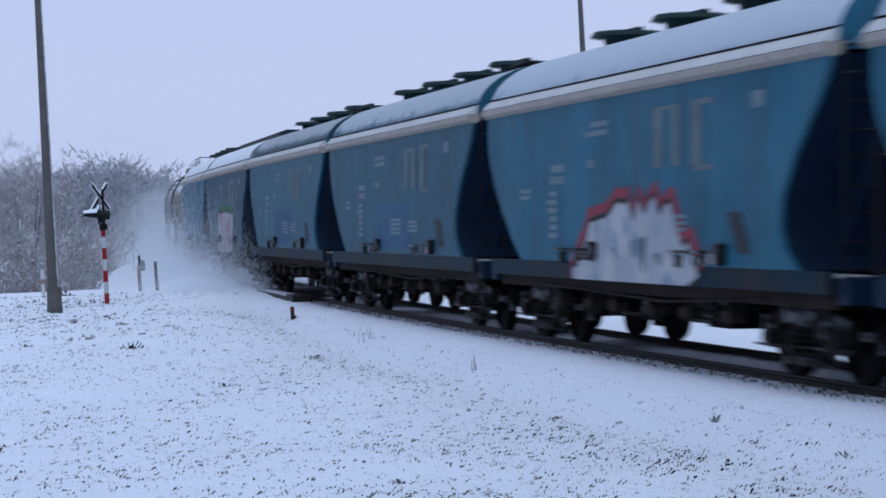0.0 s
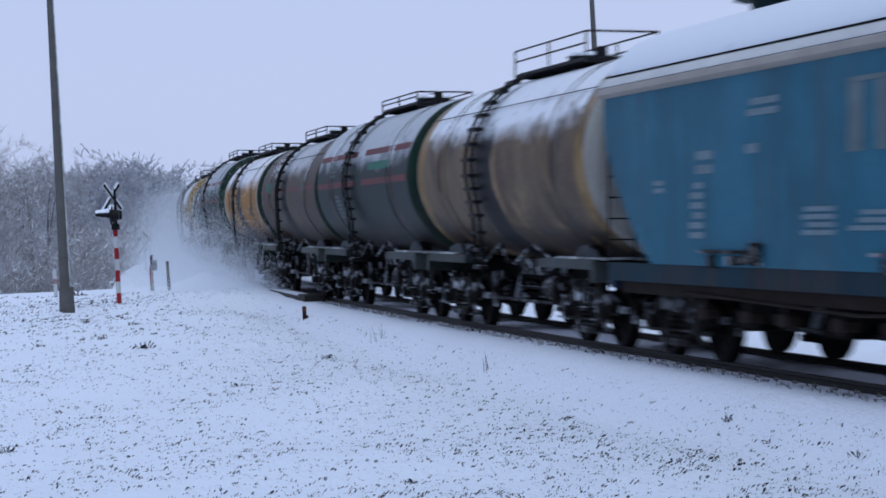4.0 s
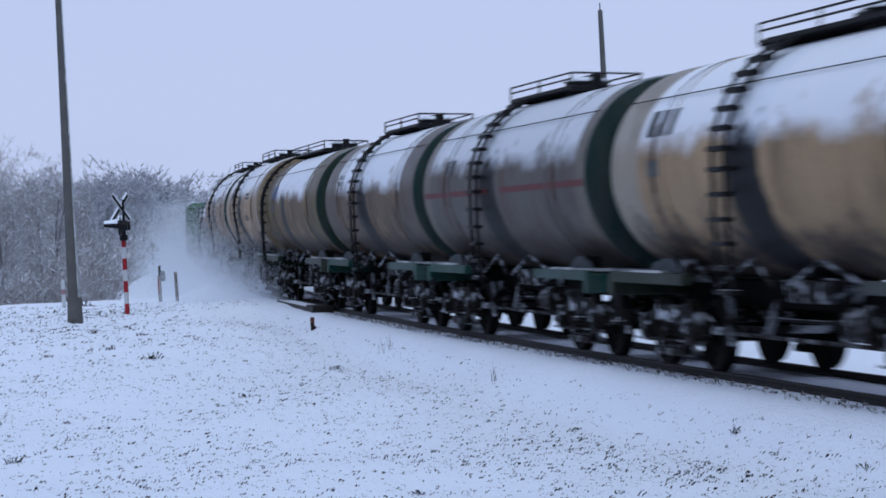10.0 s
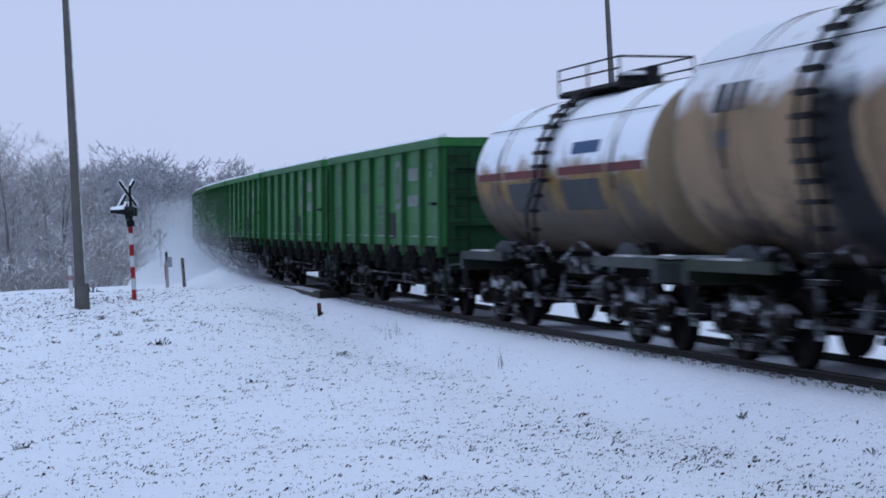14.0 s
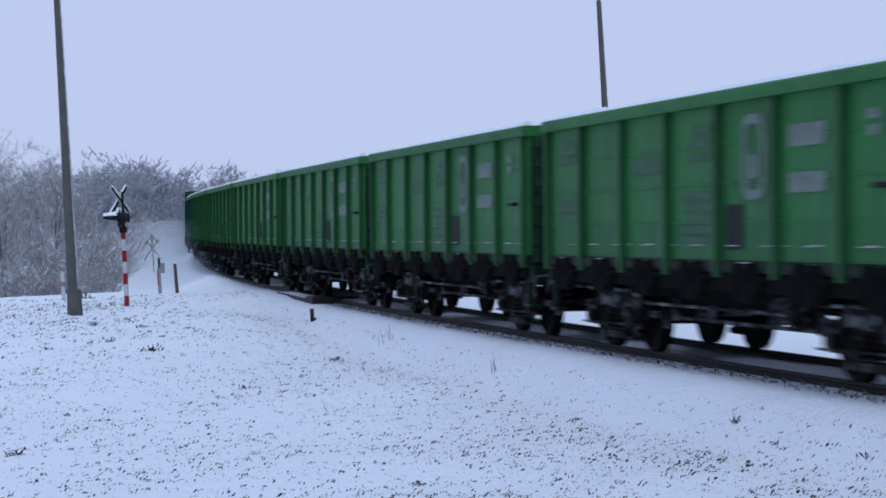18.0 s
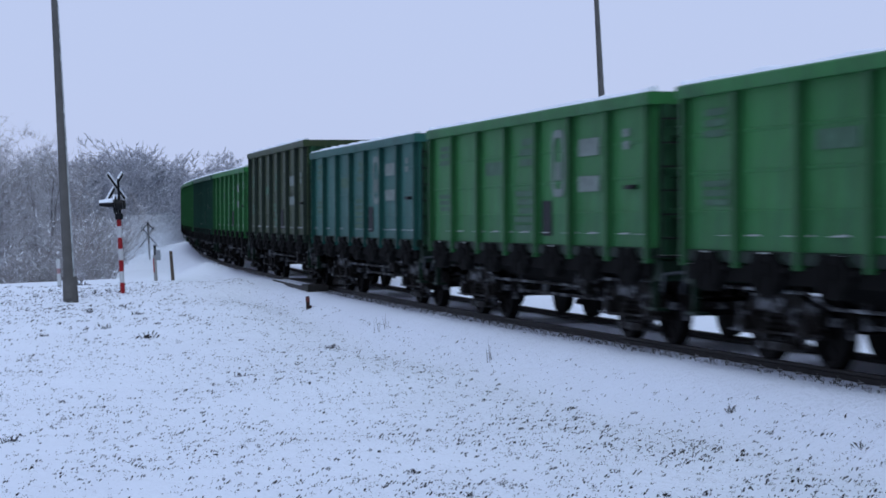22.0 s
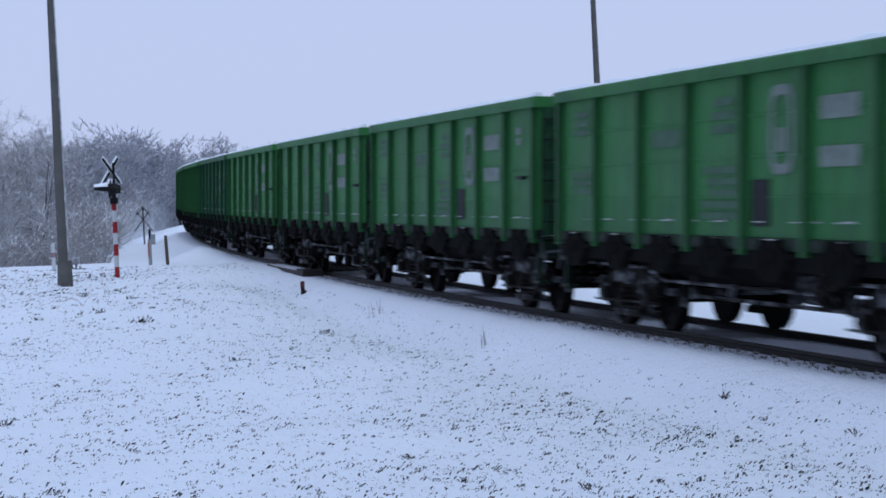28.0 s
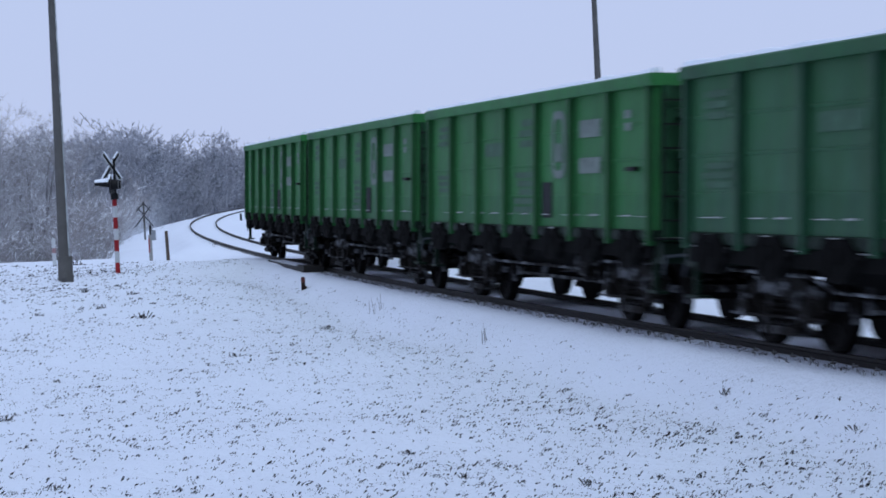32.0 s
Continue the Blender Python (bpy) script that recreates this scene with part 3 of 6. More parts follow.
def gondola(colour, darker, shaded, top, label, seed, marks=True, emblem=True):
    """High-sided open freight wagon: ribbed steel walls on two bogies."""
    rnd = random.Random(seed)
    w = thing("open_wagon", label, "freight wagon", "wagons of the train")
    hl, hw, zb, zt, sill, panel, post, edges = gondola_forms(top)
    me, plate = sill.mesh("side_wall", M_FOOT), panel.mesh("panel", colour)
    pm = post.mesh("post", darker)
    for side in (1, -1):
        m = pose(0, 0, 0) if side > 0 else pose(0, 0, 0, 0, 0, 180)
        sw = part("side_wall", me, None, w, at=m)
        for a, b in zip(edges, edges[1:]):
            part("panel", plate, None, sw, at=pose((a + b) / 2, 0, 0))
        for i, x in enumerate(edges):
            xx = min(max(x, -hl + 0.1), hl - 0.1)
            part("post", pm, None, sw, at=pose(xx, hw, zb))
    rim = Form()
    for s in (1, -1):
        rim.prism_x([(s * (hw - 0.08), zt), (s * (hw + 0.10), zt), (s * (hw + 0.12), zt + 0.03), (s * (hw + 0.12), top - 0.02), (s * (hw + 0.09), top), (s * (hw - 0.08), top)], -hl - 0.06, hl + 0.06)
        rim.box(s * hl - 0.06, s * hl + 0.06, -hw + 0.08, hw - 0.08, zt, top)
    part("top_rim", rim, colour, w)
    for s in (1, -1):
        part("snow_cover", snow_strip(-hl, hl, *sorted((s * (hw - 0.07), s * (hw + 0.085))), top, 0.03, 0.08, rnd), M_SNOW, w, "thin snow lying on the rim")
    for s in (1, -1):
        line = [(s * (hl - 0.03), zb), (s * (hl + 0.03), zb)]
        for z in (1.75, 2.3, 2.85):
            line += [(s * (hl + 0.03), z), (s * (hl + 0.13), z + 0.03), (s * (hl + 0.13), z + 0.13), (s * (hl + 0.03), z + 0.16)]
        f = Form().prism(line + [(s * (hl + 0.03), zt), (s * (hl - 0.03), zt)], -hw + 0.05, hw - 0.05)
        ew = part("end_wall", f, shaded, w)
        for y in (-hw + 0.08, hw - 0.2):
            part("corner_post", Form().box(*sorted((s * (hl + 0.032), s * (hl + 0.14))), y, y + 0.12, zb, zt), shaded, ew)
        lad = Form()
        for y in (hw - 0.45, hw - 0.02):
            lad.tube((s * (hl + 0.2), y, 1.25), (s * (hl + 0.2), y, 3.2), 0.016, sides=6)
        lad.box(*sorted((s * (hl + 0.03), s * (hl + 0.2))), hw - 0.46, hw - 0.01, 1.24, 1.27)
        part("ladder", lad, M_STEEL, ew)
        for i in range(6):
            part("rung", RUNG, None, ew, at=pose(s * (hl + 0.2), hw - 0.235, 1.5 + i * 0.32))
        part("end_beam", Form().box(*sorted((s * (hl - 0.1), s * (hl + 0.16))), -1.45, 1.45, 0.92, 1.22, 0.03), M_FOOT, w)
        for y in (1, -1):
            st = Form().box(s * (hl - 0.16) - 0.03, s * (hl - 0.16) + 0.03, *sorted((y * 1.38, y * 1.46)), 0.55, zb + 0.05)
            st.box(s * (hl - 0.16) - 0.18, s * (hl - 0.16) + 0.18, *sorted((y * 1.30, y * 1.48)), 0.52, 0.56)
            part("step", st, M_FOOT, w)
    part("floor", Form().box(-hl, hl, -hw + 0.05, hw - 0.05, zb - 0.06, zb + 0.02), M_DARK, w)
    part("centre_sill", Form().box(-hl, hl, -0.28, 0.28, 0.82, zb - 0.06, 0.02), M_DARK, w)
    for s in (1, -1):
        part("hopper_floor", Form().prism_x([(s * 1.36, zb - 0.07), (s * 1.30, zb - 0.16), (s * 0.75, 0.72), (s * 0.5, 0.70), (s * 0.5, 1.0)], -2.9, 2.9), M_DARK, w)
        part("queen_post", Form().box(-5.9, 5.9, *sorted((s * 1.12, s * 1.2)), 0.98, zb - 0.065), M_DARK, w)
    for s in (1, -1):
        # dark strip added so that the latches join into one band
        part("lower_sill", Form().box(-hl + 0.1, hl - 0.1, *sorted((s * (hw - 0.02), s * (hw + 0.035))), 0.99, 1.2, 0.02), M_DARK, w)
        pipe = Form().path([(-hl + 0.2, s * 1.36, 0.92), (-3.1, s * 1.36, 0.88), (-2.7, s * 1.3, 0.74), (2.4, s * 1.3, 0.74), (2.9, s * 1.36, 0.9), (hl - 0.2, s * 1.36, 0.92)], 0.024)
        part("brake_pipe", pipe, M_CRADLE, w)
        part("uncoupling_rod", Form().path([(s * (hl + 0.2), 1.42, 1.02), (s * (hl + 0.24), 0.7, 1.08), (s * (hl + 0.3), 0.2, 1.18)], 0.02).path([(s * (hl + 0.2), 1.42, 1.02), (s * (hl + 0.22), 1.46, 0.78)], 0.02), M_GUSSET, w)
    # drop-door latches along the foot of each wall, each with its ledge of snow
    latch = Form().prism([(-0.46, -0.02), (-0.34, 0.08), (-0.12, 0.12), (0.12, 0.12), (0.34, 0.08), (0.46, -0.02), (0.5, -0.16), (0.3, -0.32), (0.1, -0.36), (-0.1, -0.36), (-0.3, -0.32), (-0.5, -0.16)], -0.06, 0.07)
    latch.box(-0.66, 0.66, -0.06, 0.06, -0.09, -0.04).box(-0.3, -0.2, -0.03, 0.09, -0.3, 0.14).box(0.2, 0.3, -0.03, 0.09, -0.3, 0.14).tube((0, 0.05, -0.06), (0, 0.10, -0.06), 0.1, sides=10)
    # near-black: the shade between the posts is put into the latches' colour
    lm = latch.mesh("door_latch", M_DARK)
    sms = []
    for _ in range(4):
        led = Form()
        for x, chance, y0, y1, z, deep in ((0.72, 0.5, -0.03, 0.028, 0.325, 0.014), (0.3, 0.6, 0.0, 0.065, 0.122, 0.010), (0.72, 0.25, -0.02, 0.03, -0.035, 0.010)):
            a = -x
            while a < x - 0.05:
                b = min(x, a + rnd.uniform(0.06, 0.3))
                if rnd.random() < chance:
                    h = deep * rnd.uniform(0.4, 1.3)
                    led.prism_x([(y0, z), (y1, z), (y1 - 0.01, z + h * 0.6), (y0, z + h * 1.5)], a, b)
                a = b + rnd.uniform(0.0, 0.08)
        sms.append(led.mesh("snow_ledge", M_SNOW_THIN))
    for s in (1, -1):
        for a, b in zip(edges, edges[1:]):
            p = part("door_latch", lm, None, w, at=pose((a + b) / 2, s * (hw + 0.03), zb, 0, 0, 0 if s > 0 else 180))
            tagged(part("snow_ledge", sms[rnd.randrange(4)], None, p), "patches of thin snow on the ledges", kind="stuff")
    if marks:
        for s in (1, -1):
            def put(name, form, material):
                part(name, form, material, w, at=pose(0, 0, 0) if s > 0 else pose(0, 0, 0, 0, 0, 180))
            g = lambda i, u: edges[i] + (edges[i + 1] - edges[i]) * u
            y = hw + 0.0145
            put("marking", bars(g(6, .25), g(6, .75), 2.75, 3.15, 3, y, rnd), M_MARK_DIM)
            put("marking", bars(g(6, .2), g(6, .8), 1.9, 2.25, 3, y, rnd), M_MARK_DIM)
            put("marking", bars(g(4, .2), g(4, .85), 2.45, 2.80, 1, y, rnd, 0.1), M_MARK_DIM)
            put("marking", bars(g(3, .2), g(3, .7), 2.6, 3.1, 3, y, rnd), M_MARK_DIM)
            put("marking", bars(g(3, .15), g(3, .85), 1.55, 2.25, 5, y, rnd), M_MARK_DIM)
            logo = Form()
            xm, zm, rx, rz = g(2, .42), 2.62, 0.34, 0.52
            ring = [(math.copysign(abs(math.cos(k * math.tau / 24)) ** 0.5, math.cos(k * math.tau / 24)), math.copysign(abs(math.sin(k * math.tau / 24)) ** 0.5, math.sin(k * math.tau / 24))) for k in range(24)]
            logo.v = [(xm + (rx - e) * c, q, zm + (rz - 1.2 * e) * s_) for q in (y, y + 0.005) for e in (0.0, 0.1) for c, s_ in ring]
            for k in range(24):
                k2 = (k + 1) % 24
                logo.f += [(48 + k, 48 + k2, 72 + k2, 72 + k), (k2, k, 24 + k, 24 + k2), (k, k2, 48 + k2, 48 + k), (24 + k2, 24 + k, 72 + k, 72 + k2)]
            if emblem:
                put("emblem_core", Form().box(xm - 0.12, xm + 0.12, y, y + 0.005, zm - 0.26, zm + 0.02), M_MARK)
            if emblem:
                put("emblem", logo, M_MARK)
            put("marking", bars(g(1, .3), g(1, .85), 2.62, 3.02, 1, y, rnd, 0.05), M_MARK)
            put("marking", bars(g(1, .3), g(1, .85), 2.10, 2.46, 1, y, rnd, 0.05), M_MARK)
            put("stencil_patch", Form().box(g(2, .62), g(2, .90), y + 0.001, y + 0.006, 1.5, 2.05), M_PLATE)
            put("marking", bars(g(0, .55), g(0, .72), 2.7, 3.05, 2, y, rnd), M_MARK)
            put("door_handle", Form().box(g(0, .38), g(0, .58), hw, hw + 0.09, 2.17, 2.23, 0.015), M_STEEL)
    under_gear(w, 3.2)
    for x in (-4.325, 4.325):
        bogie(w, x)
    couplers(w, 6.95)
    return w


# ---------------------------------------------------------------- tank wagons
LADDER = 0.9


def tank(spec):
    """Tank wagon: a barrel with dished ends on a light frame, with a ladder and a railed platform over the dome."""
    rnd = random.Random(spec["seed"])
    r, cz, hl, full = spec.get("r", 1.5), spec.get("cz", 2.76), spec.get("half", 5.32), spec["len"] / 2
    w = thing("tank_wagon", spec["label"], "tank wagon", "wagons of the train")
    prof = [(-hl, r), (-hl * 0.62, r), (-hl * 0.62, r + 0.012), (-hl * 0.6, r + 0.012), (-hl * 0.6, r), (0, r), (hl * 0.6, r), (hl * 0.6, r + 0.012), (hl * 0.62, r + 0.012), (hl * 0.62, r), (hl, r)]
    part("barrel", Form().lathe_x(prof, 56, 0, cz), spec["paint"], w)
    for s in (1, -1):
        dish = [(s * hl, r - 0.002), (s * (hl + 0.07), r - 0.012), (s * (hl + 0.14), r * 0.955), (s * (hl + 0.21), r * 0.86), (s * (hl + 0.28), r * 0.66), (s * (hl + 0.32), r * 0.4), (s * (hl + 0.335), r * 0.05)]
        part("dished_end", Form().lathe_x(dish, 56, 0, cz), spec["end"], w)
        if spec.get("disc"):
            part("end_disc", Form().lathe_x([(s * (hl + 0.222), r * 0.86), (s * (hl + 0.292), r * 0.66), (s * (hl + 0.332), r * 0.4), (s * (hl + 0.347), r * 0.05)], 56, 0, cz), spec["disc"], w)
        if spec.get("inner"):
            part("end_disc", Form().lathe_x([(s * (hl + 0.275), r * 0.74), (s * (hl + 0.304), r * 0.66), (s * (hl + 0.344), r * 0.4), (s * (hl + 0.36), r * 0.05)], 56, 0, cz), spec["inner"], w)
    # holding straps over the barrel
    for x in (-hl * 0.68, hl * 0.68):
        f = Form()
        k = 30
        arc = [-0.25 + (math.pi + 0.5) * i / k for i in range(k + 1)]
        line = [(math.cos(t) * (r + 0.016), cz + math.sin(t) * (r + 0.016)) for t in arc] + [(math.cos(t) * (r + 0.004), cz + math.sin(t) * (r + 0.004)) for t in reversed(arc)]
        n = len(line)
        f.v += [(x + e, y, z) for e in (-0.05, 0.05) for y, z in line]
        f.f += [(i, (i + 1) % n, (i + 1) % n + n, i + n) for i in range(n)]
        f.f += [(i + s * n, i + 1 + s * n, n - 2 - i + s * n, n - 1 - i + s * n) for s in (0, 1) for i in range(k)]
        part("holding_strap", f, M_STRAP, w)
    for z, hgt in spec.get("stripes", ()):
        f = Form()
        k = 1
        a0, a1 = math.asin((z - hgt / 2 - cz) / r), math.asin((z + hgt / 2 - cz) / r)
        for side in (1, -1):
            p = [(side * math.cos(t) * q, cz + math.sin(t) * q) for t, q in ((a0, r + 0.001), (a1, r + 0.001), (a1, r + 0.006), (a0, r + 0.006))]
            f.prism_x(p, -hl + 0.1, -0.45).prism_x(p, 0.45, hl - 0.1)
        part("red_stripe", f, M_RED, w, "faded red stripe")
    if spec.get("wire", True):
        a = radians(38)
        f = Form()
        for side in (1, -1):
            f.tube((-hl + 0.1, side * math.cos(a) * (r + 0.03), cz + math.sin(a) * (r + 0.03)), (hl - 0.1, side * math.cos(a) * (r + 0.03), cz + math.sin(a) * (r + 0.03)), 0.008, sides=5)
        part("handrail_wire", f, M_DARK, w)
    # dome, platform with railing, ladder
    top = cz + r
    dome = part("dome", Form().tube((-0.7, 0, top - 0.1), (-0.7, 0, top + 0.2), 0.36, 0.36, 20), M_STEEL, w)
    part("dome_lid", Form().tube((-0.7, 0, top + 0.2), (-0.7, 0, top + 0.27), 0.42, 0.32, 20).box(-1.2, -0.2, -0.05, 0.05, top + 0.26, top + 0.31), M_STEEL, dome)
    part("valve_box", Form().box(0.05, 0.25, -0.1, 0.1, top - 0.02, top + 0.25, 0.02), M_STEEL, w)
    part("vent_pipe", Form().tube((-1.6, 0.1, top - 0.1), (-1.6, 0.1, top + 0.3), 0.09, sides=12), M_STEEL, w)
    px0, px1 = spec.get("deck", (-1.8, 2.0))
    deck = part("platform", Form().prism([(px0, top - 0.02), (px0 + 0.06, top - 0.02), (px0 + 0.1, top + 0.02), (px1 - 0.1, top + 0.02), (px1 - 0.06, top - 0.02), (px1, top - 0.02), (px1, top + 0.05), (px0, top + 0.05)], -0.6, 0.62), M_STEEL, w)
    plank = Form().box(px0, px1, 0, 0.17, top + 0.052, top + 0.085).mesh("plank", M_STEEL)
    for i in range(5):
        part("plank", plank, None, deck, at=pose(0, -0.6 + i * 0.25, 0))
    rh = spec.get("rail", 0.22)
    rail = Form()
    for y in (-0.6, 0.62):
        for z in (rh, rh * 0.55):
            rail.tube((px0, y, top + 0.06 + z), (px1, y, top + 0.06 + z), 0.018, sides=6)
        for x in (px0, (px0 + px1) / 2, px1):
            rail.tube((x, y, top + 0.02), (x, y, top + 0.06 + rh), 0.018, sides=6)
    for x in (px0,):
        rail.tube((x, -0.6, top + 0.06 + rh), (x, 0.62, top + 0.06 + rh), 0.018, sides=6)
    part("railing", rail, M_STEEL, w)
    lx = spec.get("ladder", LADDER)
    for side in (1, -1):
        lad = Form()
        arc = [(side * (r + 0.13) * math.cos(radians(t)), cz + (r + 0.13) * math.sin(radians(t))) for t in range(-5, 70, 9)]
        line = [(side * 1.52, 1.1), (side * 1.6, 2.0)] + arc
        for x in (lx - 0.22, lx + 0.22):
            lad.path([(x, y, z) for y, z in line], 0.03, 6)
        seg = []
        for (ya, za), (yb, zb) in zip(line, line[1:]):
            n = max(1, round(math.hypot(yb - ya, zb - za) / 0.26))
            seg += [(ya + (yb - ya) * i / n, za + (zb - za) * i / n) for i in range(n)]
        for y, z in seg:
            lad.box(lx - 0.24, lx + 0.24, y - 0.09, y + 0.07, z - 0.03, z + 0.03)
        part("ladder", lad, M_STEEL, w)
    # frame
    fr = spec["frame"]
    part("centre_sill", Form().box(-full + 0.55, full - 0.55, -0.3, 0.3, 0.86, 1.2, 0.02), M_DARK, w)
    for s in (1, -1):
        e = full - 0.55
        for side in (1, -1):
            part("side_sill", Form().prism_x([(side * 1.30, 1.15), (side * 1.42, 1.15), (side * 1.44, 1.18), (side * 1.42, 1.3), (side * 1.30, 1.3)], *sorted((s * (e - 2.9), s * e))), fr, w)
            part("cradle", Form().prism([(s * 3.2, 1.18), (s * 4.1, 1.18), (s * 3.95, 1.52), (s * 3.5, 1.45)], *sorted((side * 0.82, side * 1.05))), M_CRADLE, w)
            part("gusset", Form().prism([(s * (hl - 1.95), 1.3), (s * (hl - 0.6), 1.3), (s * (hl - 0.8), 1.42), (s * (hl - 1.2), 1.5), (s * (hl - 1.5), 1.5)], *sorted((side * 1.13, side * 1.16))), M_GUSSET, w, "pale steel gusset under the barrel")
            part("step", Form().box(s * (e - 0.35) - 0.16, s * (e - 0.35) + 0.16, *sorted((side * 1.34, side * 1.5)), 0.55, 0.6).box(s * (e - 0.35) - 0.14, s * (e - 0.35) - 0.1, *sorted((side * 1.42, side * 1.46)), 0.6, 1.02).box(s * (e - 0.35) + 0.1, s * (e - 0.35) + 0.14, *sorted((side * 1.42, side * 1.46)), 0.6, 1.02), M_STEEL, w)
        part("end_beam", Form().box(*sorted((s * (e - 0.14), s * (e + 0.04))), -1.44, 1.44, 0.96, 1.26, 0.03), fr, w)
        part("snow_cover", Form().prism_x([(1.3, 1.303), (1.43, 1.303), (1.40, 1.33), (1.32, 1.335)], *sorted((s * (e - 2.0), s * (e - 0.9)))).box(*sorted((s * (e - 1.0), s * (e - 0.05))), -1.3, 1.28, 1.29, 1.325), M_SNOW_THIN, w)
        part("end_deck", Form().box(*sorted((s * (e - 1.1), s * e)), -1.36, 1.36, 1.24, 1.285), M_STEEL, w)
    part("drain_valve", Form().tube((0, 0, cz - r + 0.1), (0, 0, 0.72), 0.16, 0.1, 12).box(-0.5, 0.5, -0.6, 0.6, 1.0, 1.2, 0.05), M_STEEL, w)
    part("mid_bracket", Form().prism([(-0.8, 1.25), (0.8, 1.25), (0.5, 0.98), (-0.5, 0.98)], 0.4, 0.85).path([(-2.4, 1.05, 1.15), (-1.0, 1.12, 1.5), (-0.2, 1.2, 1.18)], 0.03).path([(2.4, 1.05, 1.15), (1.0, 1.12, 1.5), (0.2, 1.2, 1.18)], 0.03), M_CRADLE, w)
    # stencilled panels
    for x0, x1, z, h, n, mat in spec.get("marks", ()):
        a0, a1 = math.asin((z - h / 2 - cz) / r), math.asin((z + h / 2 - cz) / r)
        f = Form()
        for i in range(n):
            t0, t1 = a0 + (a1 - a0) * (i + 0.15) / n, a0 + (a1 - a0) * (i + (0.85 if n > 1 else 1.0)) / n
            e = x0 + (x1 - x0) * rnd.random() * 0.3 if n > 1 else x0
            k = 4
            for j in range(k):
                u0, u1 = t0 + (t1 - t0) * j / k, t0 + (t1 - t0) * (j + 1) / k
                p = [(math.cos(t) * q, cz + math.sin(t) * q) for t, q in ((u0, r + 0.002), (u1, r + 0.002), (u1, r + 0.008), (u0, r + 0.008))]
                f.prism_x(p, e, x1)
        part("marking", f, mat, w)
    under_gear(w, 2.7)
    for x in (-3.9, 3.9):
        bogie(w, x, True)
    couplers(w, full)
    return w


M_CRADLE = running_gear("snow_dusted_steel", 0.45)
M_GUSSET = plain("rimed_gusset_steel", (0.085, 0.098, 0.112), 0.7, 0.7, 2.5)
CREAM, YELLOW = (0.30, 0.205, 0.115), (0.33, 0.155, 0.022)
DKGREEN, TEAL, OLIVE = (0.005, 0.018, 0.016), (0.005, 0.050, 0.038), (0.09, 0.062, 0.014)
M_MARK_TANK = plain("worn_grey_stencil", (0.11, 0.135, 0.14), 0.6, 0.6, 4)
M_SIGN_DK = plain("dark_sign_panel", (0.05, 0.055, 0.06), 0.6, 0.4, 4)
M_SIGN_GR = plain("green_sign_panel", (0.03, 0.14, 0.10), 0.6, 0.3, 4)
M_SIGN_BL = plain("blue_sign_panel", (0.05, 0.10, 0.20), 0.6, 0.3, 4)
M_END_GREEN = paint("green_end_paint", (0.005, 0.021, 0.015), amount=0.5, snow=0.86)
M_END_TEAL = paint("teal_end_paint", TEAL, amount=0.35, snow=0.86)
M_END_DIM = paint("dirty_teal_end_paint", (0.005, 0.023, 0.021), amount=0.6, snow=0.86)
M_STRAP = paint("rusted_strap_paint", (0.07, 0.045, 0.033), amount=0.6, rust=0.5, snow=0.3)
M_END_WHITE = paint("whitish_end_paint", (0.26, 0.255, 0.235), amount=0.5, snow=0.8)
M_END_BROWN = paint("brown_end_paint", (0.055, 0.04, 0.03), amount=0.6, snow=0.8)
M_END_YELLOW = paint("yellow_end_paint", (0.25, 0.15, 0.022), amount=0.35, snow=0.86)
M_END_OLIVE = paint("olive_end_paint", OLIVE, amount=0.5, snow=0.86)
M_END_CREAM = paint("cream_end_paint", (0.2, 0.15, 0.1), amount=0.5, snow=0.82)
M_FR_GREY = paint("grey_frame_paint", (0.016, 0.023, 0.023), amount=0.5, sheet=rimed((0.12, 0.14, 0.15)))
M_FR_GREEN = paint("green_frame_paint", (0.008, 0.052, 0.042), amount=0.6, sheet=rimed((0.12, 0.14, 0.15)))
M_FR_OLIVE = paint("olive_frame_paint", (0.020, 0.027, 0.018), amount=0.5, sheet=rimed((0.12, 0.14, 0.15)))


def barrel_paint(name, col, snow, grime, amount, rust, **scheme):
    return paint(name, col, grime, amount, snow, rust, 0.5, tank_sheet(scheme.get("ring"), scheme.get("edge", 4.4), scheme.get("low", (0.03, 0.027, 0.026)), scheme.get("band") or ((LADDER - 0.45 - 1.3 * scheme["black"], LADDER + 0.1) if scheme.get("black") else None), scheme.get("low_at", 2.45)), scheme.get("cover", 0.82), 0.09)


